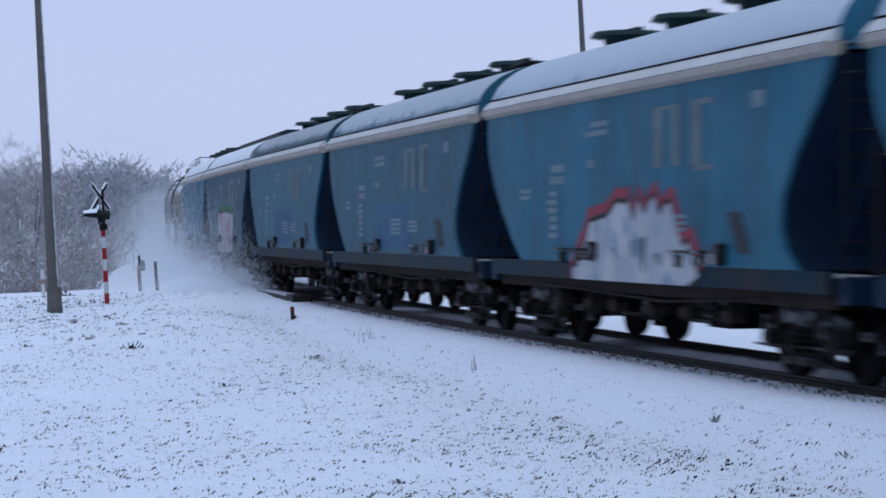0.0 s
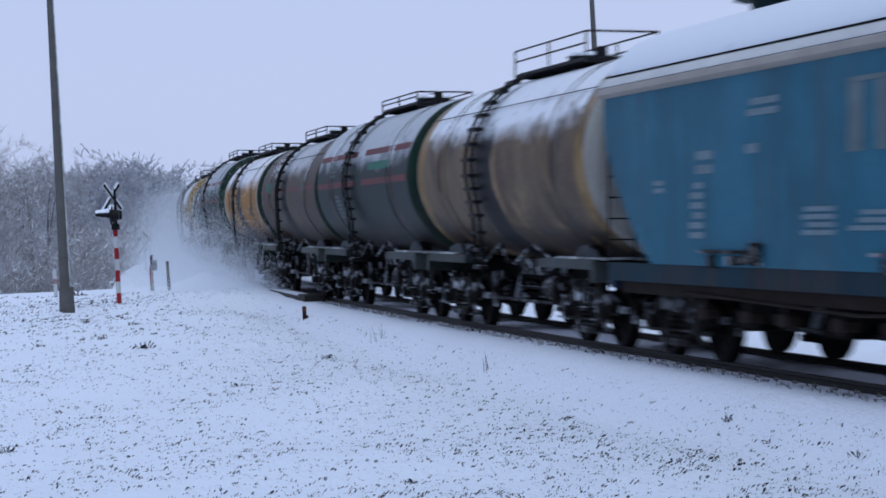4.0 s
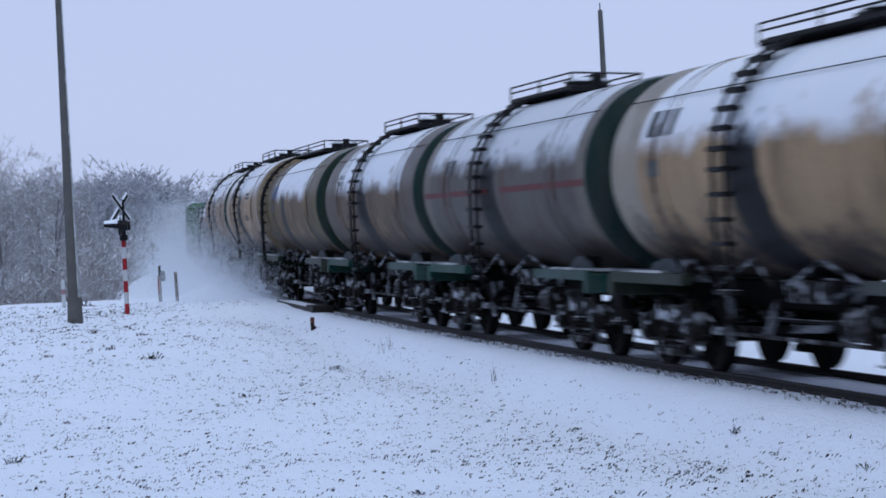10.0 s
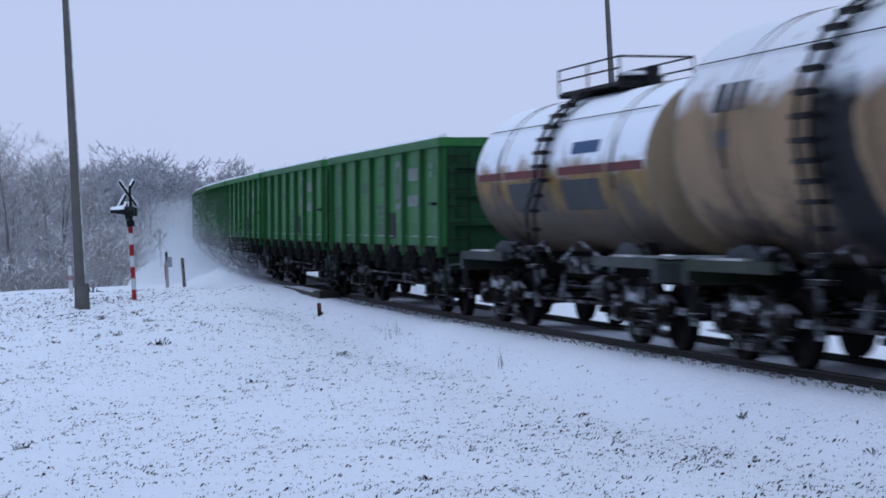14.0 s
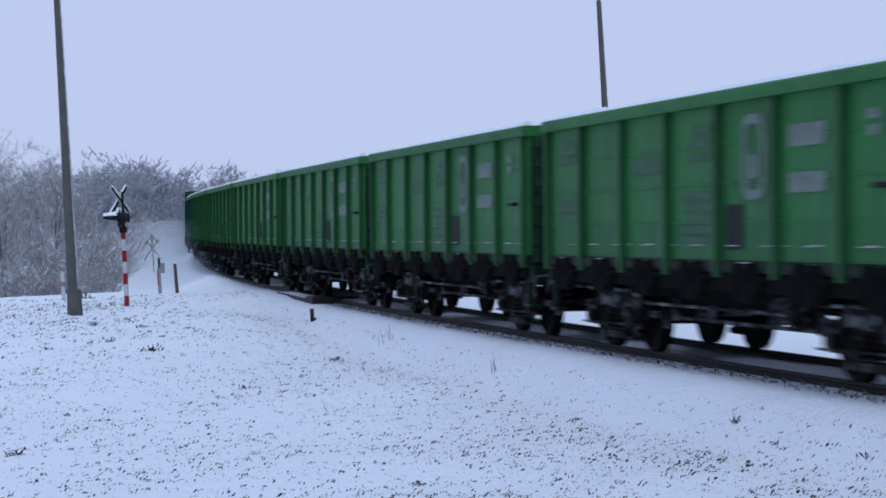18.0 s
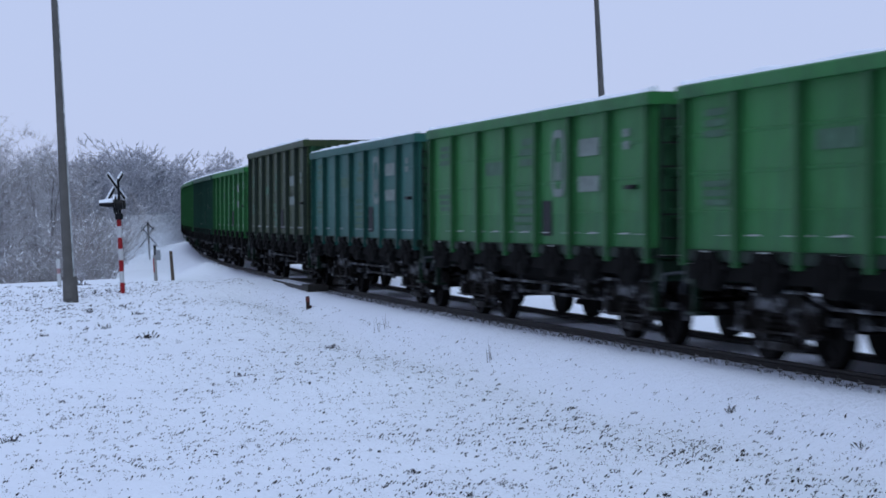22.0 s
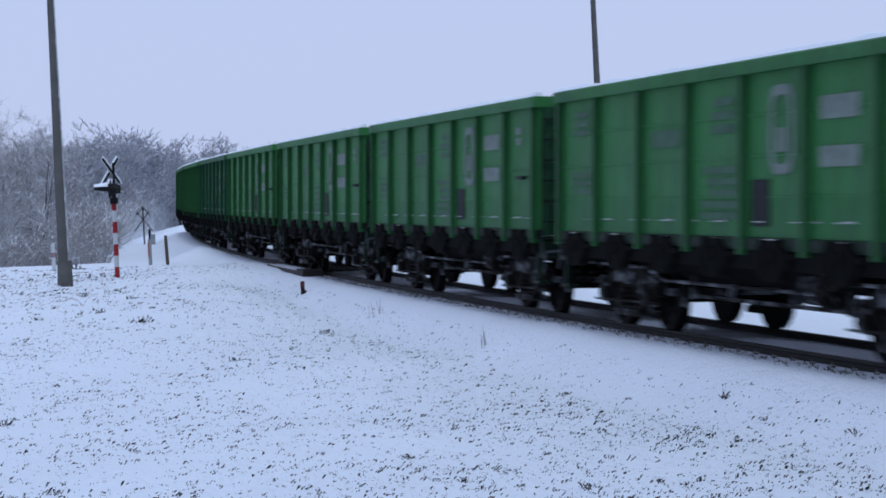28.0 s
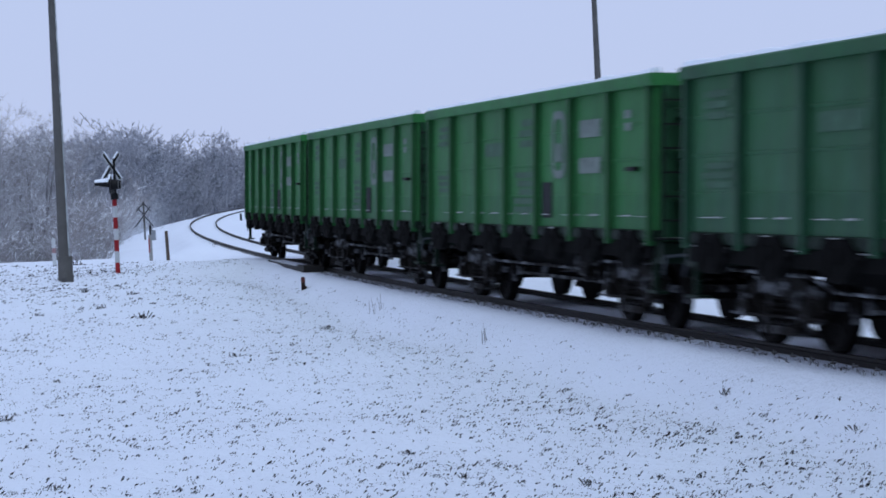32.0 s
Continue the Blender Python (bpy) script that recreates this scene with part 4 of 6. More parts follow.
def tank_specs():
    dk = (0.02, 0.018, 0.018)
    small = dict(r=1.32, cz=2.62, half=4.75, rail=0.4, deck=(-1.5, 1.8), ladder=0.2)
    low = (0.035, 0.028, 0.024)
    return [
        dict(r=1.61, cz=2.84, paint=barrel_paint("rusty_brown_barrel", (0.13, 0.09, 0.05), 0.34, dk, 0.6, 0.75, ring=(0.24, 0.14, 0.035), edge=4.83, black=0.4, low=low), end=M_END_WHITE, frame=M_FR_GREY, stripes=(), label="rust-streaked brown tank wagon with a yellow end ring", deck=(-2.4, 1.8), rail=0.42),
        dict(r=1.61, cz=2.84, paint=barrel_paint("dark_green_barrel", (0.006, 0.015, 0.015), 0.26, dk, 0.3, 0.0, black=0.0, cover=0.5), end=M_END_GREEN, frame=M_FR_GREY, stripes=((3.45, 0.13), (2.8, 0.13)), marks=((2.7, 3.6, 3.12, 0.3, 3, M_MARK_TANK), (-3.6, -1.2, 3.12, 0.2, 1, M_SIGN_GR), (2.2, 3.0, 2.3, 0.55, 6, M_MARK_TANK)), label="dark green tank wagon with red stripes and white stencilling", wire=False),
        dict(paint=barrel_paint("sooty_grey_barrel", (0.052, 0.037, 0.026), 0.38, dk, 0.6, 0.75, black=0.35, cover=0.5, low=low, ring=(0.055, 0.032, 0.02), edge=3.6), end=M_END_GREEN, frame=M_FR_OLIVE, stripes=((2.85, 0.08),), marks=((3.0, 4.1, 2.95, 0.35, 1, M_SIGN_GR), (-3.8, -2.9, 3.0, 0.5, 2, M_MARK_TANK)), label="soot-stained grey-brown tank wagon with rust runs"),
        dict(paint=barrel_paint("amber_barrel", YELLOW, 0.28, (0.12, 0.06, 0.02), 0.35, 0.35, black=0.45, ring=(0.30, 0.27, 0.22), edge=4.98), end=M_END_GREEN, frame=M_FR_GREY, marks=((2.7, 3.5, 3.2, 0.35, 1, M_SIGN_DK), (2.2, 3.0, 2.35, 0.6, 1, M_SIGN_GR), (-3.4, -2.7, 2.3, 0.3, 1, M_SIGN_DK)), label="amber yellow tank wagon with a black oil stain"),
        dict(r=1.61, cz=2.84, paint=barrel_paint("bottle_green_barrel", DKGREEN, 0.20, dk, 0.3, 0.1, black=0.0, cover=0.45, ring=(0.005, 0.022, 0.018), edge=4.6), end=M_END_GREEN, frame=M_FR_GREY, stripes=((3.45, 0.11), (2.8, 0.11)), marks=((2.6, 3.5, 3.12, 0.24, 3, M_MARK_TANK), (-2.4, -1.2, 3.12, 0.2, 1, M_SIGN_GR), (2.2, 3.0, 2.3, 0.55, 6, M_MARK_TANK)), label="bottle green tank wagon with two red stripes", wire=False),
        dict(small, paint=barrel_paint("slate_green_barrel", (0.020, 0.042, 0.045), 0.22, dk, 0.4, 0.1, black=0.25, cover=0.6), end=M_END_WHITE, frame=M_FR_GREY, stripes=((2.8, 0.09),), marks=((1.8, 2.7, 2.3, 0.35, 3, M_MARK_TANK),), label="small slate-green tank wagon with a high railing"),
        dict(paint=barrel_paint("ochre_barrel", (0.24, 0.145, 0.042), 0.05, (0.08, 0.05, 0.03), 0.35, 0.3, black=0.22, ring=(0.25, 0.15, 0.022), edge=3.8), end=M_END_YELLOW, disc=M_END_WHITE, inner=M_END_TEAL, frame=M_FR_GREEN, marks=((-2.3, -1.7, 2.75, 0.35, 1, M_SIGN_GR),), label="ochre tank wagon with yellow end rings under thick snow"),
        dict(paint=barrel_paint("cream_barrel", CREAM, 0.16, (0.10, 0.06, 0.04), 0.3, 0.3, black=0.32, ring=(0.27, 0.235, 0.185), edge=4.2), end=M_END_TEAL, frame=M_FR_OLIVE, marks=((3.0, 4.0, 3.3, 0.42, 1, M_SIGN_DK), (3.4, 3.8, 2.7, 0.25, 1, M_MARK_TANK)), label="cream tank wagon with a black oil stain and a teal end"),
        dict(paint=barrel_paint("ash_grey_barrel", (0.09, 0.08, 0.072), 0.22, dk, 0.5, 0.4, cover=0.65, black=0.35, ring=(0.13, 0.115, 0.095), edge=4.78, low=low), end=M_END_DIM, frame=M_FR_GREEN, stripes=((2.62, 0.1),), marks=((2.9, 3.6, 3.1, 0.3, 1, M_SIGN_DK),), label="ash grey tank wagon with a red stripe and teal end"),
        dict(paint=barrel_paint("umber_barrel", (0.11, 0.074, 0.043), 0.12, dk, 0.6, 0.75, black=0.45, ring=(0.09, 0.072, 0.055), edge=3.9), end=M_END_DIM, frame=M_FR_GREEN, marks=((3.0, 3.6, 3.2, 0.3, 2, M_MARK_TANK),), label="umber brown tank wagon with black stains and heavy rust runs"),
        dict(paint=barrel_paint("tan_barrel", (0.13, 0.083, 0.038), 0.16, dk, 0.5, 0.6, black=0.0, band=(1.0, 1.75), ring=(0.10, 0.072, 0.018), edge=3.1), end=M_END_GREEN, frame=M_FR_OLIVE, deck=(-1.0, 5.2), marks=((2.9, 3.9, 3.15, 0.45, 1, M_SIGN_BL), (3.0, 3.8, 2.7, 0.3, 2, M_MARK_TANK)), ladder=5.15, label="tan tank wagon with an olive end ring and long platform"),
        dict(r=1.61, cz=2.84, paint=barrel_paint("pale_cream_barrel", (0.31, 0.215, 0.125), 0.28, (0.10, 0.05, 0.03), 0.3, 0.45, black=0.42, ring=(0.27, 0.235, 0.175), edge=4.78), end=M_END_CREAM, frame=M_FR_OLIVE, marks=((2.9, 3.9, 3.3, 0.42, 1, M_SIGN_DK), (-2.6, -1.6, 3.2, 0.25, 2, M_SIGN_DK), (-2.6, -1.6, 2.5, 0.2, 2, M_SIGN_DK)), label="pale cream tank wagon with a black oil stain and rusty ends"),
        dict(r=1.61, cz=2.84, paint=barrel_paint("beige_barrel", (0.28, 0.19, 0.11), 0.28, (0.10, 0.06, 0.04), 0.35, 0.3, black=0.45), end=M_END_DIM, frame=M_FR_OLIVE, marks=((3.0, 4.0, 3.3, 0.42, 1, M_SIGN_DK), (3.4, 3.8, 2.8, 0.25, 1, M_MARK_TANK), (-2.4, -1.6, 3.3, 0.2, 2, M_SIGN_DK)), label="beige tank wagon with a black ladder stain and teal end"),
        dict(small, paint=barrel_paint("two_tone_barrel", (0.27, 0.17, 0.05), 0.04, dk, 0.4, 0.35, low=(0.085, 0.066, 0.048), low_at=2.9, cover=1.0), end=M_END_CREAM, frame=M_FR_GREY, stripes=((2.62, 0.13),), marks=((-2.5, -1.1, 2.95, 0.22, 1, M_SIGN_BL), (-2.6, -0.6, 2.2, 0.55, 1, M_SIGN_DK), (0.6, 2.6, 2.2, 0.55, 1, M_SIGN_DK)), label="small yellow and grey tank wagon capped in snow"),
    ]


# ---------------------------------------------------------------- grain hoppers
def dusty(nt, c):
    """Dried road dust and rime in soft clouds over the blue."""
    c = blend(nt, calc(nt, "MULTIPLY", noise_fac(nt, coords(nt, scale=(0.6, 1, 1)), 0.55, 6, 0.65, 0.42, 0.7), 0.6), c, (0.050, 0.175, 0.25))
    c = blend(nt, calc(nt, "MULTIPLY", noise_fac(nt, coords(nt, scale=(1.5, 1, 0.5)), 0.8, 6, 0.7, 0.5, 0.68), 0.5), c, (0.012, 0.050, 0.072))
    return c, None, None


M_BLUE = paint("hopper_blue_paint", (0.012, 0.100, 0.156), (0.014, 0.045, 0.062), 0.5, None, 0.14, sheet=dusty)
M_BLUE_OLD = paint("old_hopper_blue_paint", (0.014, 0.064, 0.104), (0.014, 0.034, 0.042), 0.6, None, 0.2, sheet=rimed((0.034, 0.11, 0.145)))
M_BLUE_DEEP = paint("deep_hopper_blue_paint", (0.011, 0.088, 0.136), (0.012, 0.04, 0.055), 0.6, None, 0.14, sheet=rimed((0.035, 0.13, 0.185)), gloss=0.1)
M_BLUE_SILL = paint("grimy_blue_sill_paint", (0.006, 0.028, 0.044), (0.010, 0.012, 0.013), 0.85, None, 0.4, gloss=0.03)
M_RIB_ROOF = paint("patchy_blue_roof_paint", (0.018, 0.088, 0.135), (0.06, 0.12, 0.16), 0.7, 0.35, cover=0.42)
M_TEAL_ROOF = paint("bare_teal_roof_paint", (0.016, 0.062, 0.082), (0.05, 0.09, 0.11), 0.6, 0.5, cover=0.35)
M_BLUE_PATCH = paint("repainted_blue_patch", (0.018, 0.074, 0.145), (0.03, 0.06, 0.09), 0.25)
M_BLUE_ROOF = paint("hopper_roof_paint", (0.022, 0.11, 0.18), (0.08, 0.16, 0.22), 0.7, 0.1, cover=0.48)
M_SNOW_ROOF = paint("snowy_roof_paint", (0.022, 0.060, 0.088), (0.05, 0.07, 0.09), 0.4, -0.05, cover=0.8)
# darker than the sides: the shade between wagons is put into this blue
M_BLUE_SHADED_END = paint("shaded_hopper_end_paint", (0.006, 0.018, 0.042), (0.012, 0.018, 0.03), 0.5)
M_SNOW_LEDGE = plain("windblown_snow_ledge", (0.54, 0.555, 0.565), 0.85, 0.25, 1.2, bump=0.3)
M_HATCH = plain("teal_hatch_paint", (0.012, 0.034, 0.036), 0.6, 0.4, 4, snow=1.1)


def hopper(half, beam, seed, roof, blue):
    """Covered grain hopper: tall flat sides drawn in at the foot of each end, an arched roof with hatches."""
    rnd = random.Random(seed)
    w = thing("hopper_wagon", "blue covered grain hopper wagon with a cream cornice and snowy roof", "hopper wagon", "wagons of the train")
    hl, hw, zc, zb = half - 0.45, 1.56, 3.62, 1.28
    rear = [(hl, zc), (hl, zc - 0.4), (hl - 0.12, zc - 0.75), (hl - 0.4, zc - 1.15), (hl - 0.85, zc - 1.6), (hl - 1.35, zc - 2.0), (hl - 1.9, zb)]
    front = [(hl, zc), (hl - 0.2, zc - 0.3), (hl - 0.55, zc - 0.65), (hl - 1.0, zc - 1.05), (hl - 1.35, zc - 1.5), (hl - 1.42, zc - 1.85), (hl - 1.3, zc - 2.1), (hl - 0.95, zb)]
    outline = rear + [(-x, z) for x, z in reversed(front)]
    for s in (1, -1):
        sw = part("side_wall", Form().prism(outline, *sorted((s * (hw - 0.06), s * hw))), blue, w)
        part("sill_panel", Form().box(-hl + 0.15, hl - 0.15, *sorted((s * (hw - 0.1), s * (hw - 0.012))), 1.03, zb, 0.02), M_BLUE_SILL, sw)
        part("cornice", Form().prism_x([(s * (hw - 0.05), zc - 0.04), (s * (hw + 0.05), zc - 0.02), (s * (hw + 0.10), zc + 0.02), (s * (hw + 0.10), zc + 0.10), (s * (hw + 0.06), zc + 0.115), (s * (hw - 0.2), zc + 0.12)], -hl - 0.05, hl + 0.05), M_CORNICE, sw)
        part("cornice_snow", Form().prism_x([(s * (hw - 0.06), zc + 0.122), (s * (hw + 0.085), zc + 0.118), (s * (hw + 0.075), zc + 0.15), (s * (hw - 0.04), zc + 0.26), (s * (hw - 0.07), zc + 0.27)], -hl - 0.02, hl + 0.02), M_SNOW_LEDGE, sw, "snow lying along the cornice")
        # dark line along the foot of the roof
        part("gutter", Form().prism_x([(s * (hw - 0.075), zc + 0.27), (s * (hw - 0.03), zc + 0.265), (s * (hw - 0.03), zc + 0.285), (s * (hw - 0.075), zc + 0.295)], -hl - 0.01, hl + 0.01), M_DARK, sw)
    # arched roof
    arc = []
    for i in range(17):
        a = math.pi * i / 16
        arc.append((math.cos(a) * (hw - 0.06), zc + 0.16 + math.sin(a) * 0.86))
    part("roof", Form().prism_x(arc + [(-hw + 0.06, zc + 0.05), (hw - 0.06, zc + 0.05)], -hl, hl), roof, w)
    for s in (1, -1):
        curve = rear if s > 0 else front
        slope = [(s * (x - 0.02), z) for x, z in curve] + [(s * (x - 0.1), z) for x, z in reversed(curve)]
        ew = part("end_wall", Form().prism(slope, -hw + 0.06, hw - 0.06), M_BLUE_SHADED_END, w)
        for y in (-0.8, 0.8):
            part("end_rib", Form().prism([(s * (hl - 0.02), zc - 0.1), (s * (hl + 0.05), zc - 0.1), (s * (hl - 1.3), zb), (s * (hl - 1.42), zb)], y - 0.05, y + 0.05), M_BLUE_SHADED_END, ew)
        part("end_platform", Form().box(*sorted((s * (hl - 1.8), s * (hl + 0.05))), -1.4, 1.4, 1.08, 1.2, 0.02), M_BLUE_SHADED_END, w)
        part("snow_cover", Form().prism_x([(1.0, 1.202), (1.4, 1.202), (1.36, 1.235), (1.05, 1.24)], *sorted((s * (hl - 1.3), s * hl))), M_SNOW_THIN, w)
        part("end_beam", Form().box(*sorted((s * (hl - 0.1), s * (hl + 0.12))), -1.45, 1.45, 0.92, 1.22, 0.03), M_BLUE_SHADED_END, w)
        lad = Form()
        for i in range(9):
            lad.tube((s * (hl + 0.1), hw - 0.5, 1.3 + i * 0.3), (s * (hl + 0.1), hw - 0.1, 1.3 + i * 0.3), 0.013, sides=6)
        for y in (hw - 0.5, hw - 0.1):
            lad.tube((s * (hl + 0.1), y, 1.2), (s * (hl + 0.1), y, 3.8), 0.016, sides=6)
        part("ladder", lad, M_STEEL, w)
    part("centre_sill", Form().box(-hl, hl, -0.3, 0.3, 0.82, 1.1, 0.02), M_DARK, w)
    for x in (-2.5, 0.0, 2.5):
        part("hopper_pocket", Form().prism([(x - 1.1, zb), (x + 1.1, zb), (x + 0.35, 0.55), (x - 0.35, 0.55)], -1.0, 1.0).box(x - 0.4, x + 0.4, -1.15, 1.15, 0.5, 0.58), M_DARK, w)
    top = zc + 0.16 + 0.86
    if beam:
        part("roof_walkway", Form().prism_x([(-0.36, top - 0.03), (0.36, top - 0.03), (0.42, top + 0.12), (0.2, top + 0.2), (-0.2, top + 0.2), (-0.42, top + 0.12)], -hl + 1.0, hl - 0.9), M_HATCH, w)
    else:
        hm = Form()
        hm.tube((0, 0, -0.08), (0, 0, 0.12), 0.34, 0.40, 18).tube((0, 0, 0.12), (0, 0, 0.20), 0.60, 0.55, 18).box(-0.55, 0.55, -0.06, 0.06, 0.19, 0.24)
        hm = hm.mesh("hatch", M_HATCH)
        for i in range(4):
            part("hatch", hm, None, w, at=pose(-hl + 2.6 + i * (2 * hl - 5.2) / 3, 0, top))
        part("catwalk", Form().box(-hl + 0.5, -hl + 1.6, -0.5, 0.5, top + 0.02, top + 0.05), M_STEEL, w)
    for s in (1, -1):
        for x in (-2.6, 2.2):
            f = Form().box(x - 0.9, x + 0.8, *sorted((s * (hw - 0.005), s * (hw + 0.04))), 1.44, 1.48).box(x - 0.55, x - 0.05, *sorted((s * (hw - 0.005), s * (hw + 0.03))), 1.3, 1.41, 0.02).box(x + 0.3, x + 0.5, *sorted((s * (hw - 0.005), s * (hw + 0.05))), 1.26, 1.42, 0.02)
            p = part("unloading_gear", f, M_CRADLE, w)
            part("bracket", Form().prism([(x - 1.15, 1.56), (x - 0.95, 1.58), (x - 0.62, 1.34), (x - 1.1, 1.3)], *sorted((s * hw, s * (hw + 0.09)))), M_CRADLE, p)
        part("frame_beam", Form().box(-hl + 0.3, hl - 0.3, *sorted((s * 1.28, s * 1.4)), 0.86, 1.02, 0.02), M_RUSTY_GEAR, w, "rusty brown frame beam")
        gear = Form().path([(-4.6, s * 1.42, 0.92), (-1.2, s * 1.42, 0.80), (3.9, s * 1.42, 0.92)], 0.022)
        for x in (-3.3, -1.9, -0.6, 0.9, 2.0, 3.4):
            gear.box(x - 0.05, x + 0.05, *sorted((s * 1.32, s * 1.38)), 0.56, 0.87).box(x - 0.16, x + 0.2, *sorted((s * 1.2, s * 1.4)), 0.6, 0.74, 0.03)
        part("unloading_linkage", gear, M_RUSTY_GEAR, w)
        m = pose(0, 0, 0) if s > 0 else pose(0, 0, 0, 0, 0, 180)
        y = hw + 0.004
        for a, b, z0, z1 in ((-1.6, -1.25, 2.55, 3.28), (-2.2, -1.9, 2.55, 3.28), (-2.95, -2.6, 2.55, 3.28), (-2.2, -1.25, 3.284, 3.34), (-3.35, -2.6, 3.284, 3.36), (-3.3, -2.7, 2.47, 2.546)):
            part("emblem_stroke", Form().box(a, b, y, y + 0.006, z0, z1), M_EMBLEM, w, at=m)
        for a, b, z0, z1, n in ((0.6, 1.6, 3.05, 3.3, 2), (1.2, 1.6, 2.6, 2.78, 1), (2.6, 3.3, 2.4, 2.75, 2), (2.9, 3.4, 1.6, 2.35, 6), (-0.9, 0.1, 1.65, 2.0, 4), (-2.4, -1.2, 1.7, 1.95, 3), (-4.9, -4.4, 3.1, 3.4, 1), (4.3, 4.8, 2.2, 2.4, 2)):
            part("marking", bars(a, b, z0, z1, n, y, rnd), M_MARK_BLUE, w, at=m)
        part("stencil_patch", Form().prism([(-4.2, 1.95), (-3.75, 1.95), (-4.1, 1.45), (-4.5, 1.45)], y, y + 0.006), M_PATCH_BR, w, at=m)
    under_gear(w, 2.9)
    for x in (-(half - 2.15), half - 2.15):
        bogie(w, x)
    couplers(w, half)
    return w


M_RUSTY_GEAR = plain("rusty_brown_gear", (0.030, 0.022, 0.019), 0.75, 0.6, 3, gloss=0.05)
M_MARK_BLUE = plain("faded_bluish_marking", (0.17, 0.24, 0.28), 0.6, 0.5, 5)
M_EMBLEM = plain("cream_lettering_paint", (0.13, 0.175, 0.19), 0.6, 0.5, 3)
M_PATCH_BR = plain("brown_stencil_patch", (0.03, 0.035, 0.04), 0.6, 0.4, 4)


def spray(wagon, x0, x1, z0, z1, seed, fill, edge, ink, wave=1.0):
    """Sprayed lettering as a ragged blob with an outline; no word can be read in it."""
    rnd = random.Random(seed)
    jag = [rnd.uniform(0, 0.3) if i % 3 else rnd.uniform(0.1, 0.42) for i in range(26)]

    def blob(grow):
        n = 26
        pts = []
        for i in range(n):
            u = i / (n - 1)
            dip = wave * jag[i] + 0.9 * max(0.0, u - 0.86) + (1.0 * abs(2 * u - 1) ** 3 if wave > 1 else 0.6 * max(0.0, 0.1 - u))
            pts.append((x0 - grow + (x1 - x0 + 2 * grow) * u, z1 + grow - dip))
        return pts + [(x1 + grow * 0.6, z0), (x0 + 0.5 - grow * 0.6, z0)]
    y = 1.5655
    part("graffiti_edge", Form().prism(blob(0.14), y, y + 0.004), edge, wagon)
    part("graffiti", Form().prism(blob(0.0), y + 0.004, y + 0.008), fill, wagon)
    top = blob(0.0)[:26]
    part("graffiti_outline", Form().prism(top + [(x, z - 0.07) for x, z in reversed(top)], y + 0.009, y + 0.013), M_PLATE, wagon)
    for i in range(7):
        a = x0 + 0.25 + (x1 - x0 - 0.5) * (i + rnd.uniform(0.1, 0.8)) / 7
        lo, hi = z0 + rnd.uniform(0.1, 0.45), z1 - rnd.uniform(0.7, 1.0)
        f = Form().prism([(a, lo), (a + 0.07, lo), (a + 0.07 + 0.3 * rnd.uniform(-1, 1), hi), (a + 0.3 * rnd.uniform(-1, 1), hi - 0.05)], y + 0.008, y + 0.011)
        part("graffiti_line", f, ink, wagon)


# ---------------------------------------------------------------- the train
# where each wagon's leading coupling lies up the line at the clip's start
HOPPERS = (-14.5, -0.20, 14.13, 28.42, 42.76, 57.08)
TANKS = (71.2, 82.8, 94.43, 106.4, 118.1, 130.1, 141.9, 153.4, 165.7, 177.2, 189.0, 201.6, 213.3, 225.2)
FIRST_OPEN, OPEN_LEN, OPEN_COUNT = 237.29, 13.893, 22


def run(t):
    """How far the train has come."""
    return 15.6827 * t - 0.00276 * t * t - 0.000103 * t ** 3


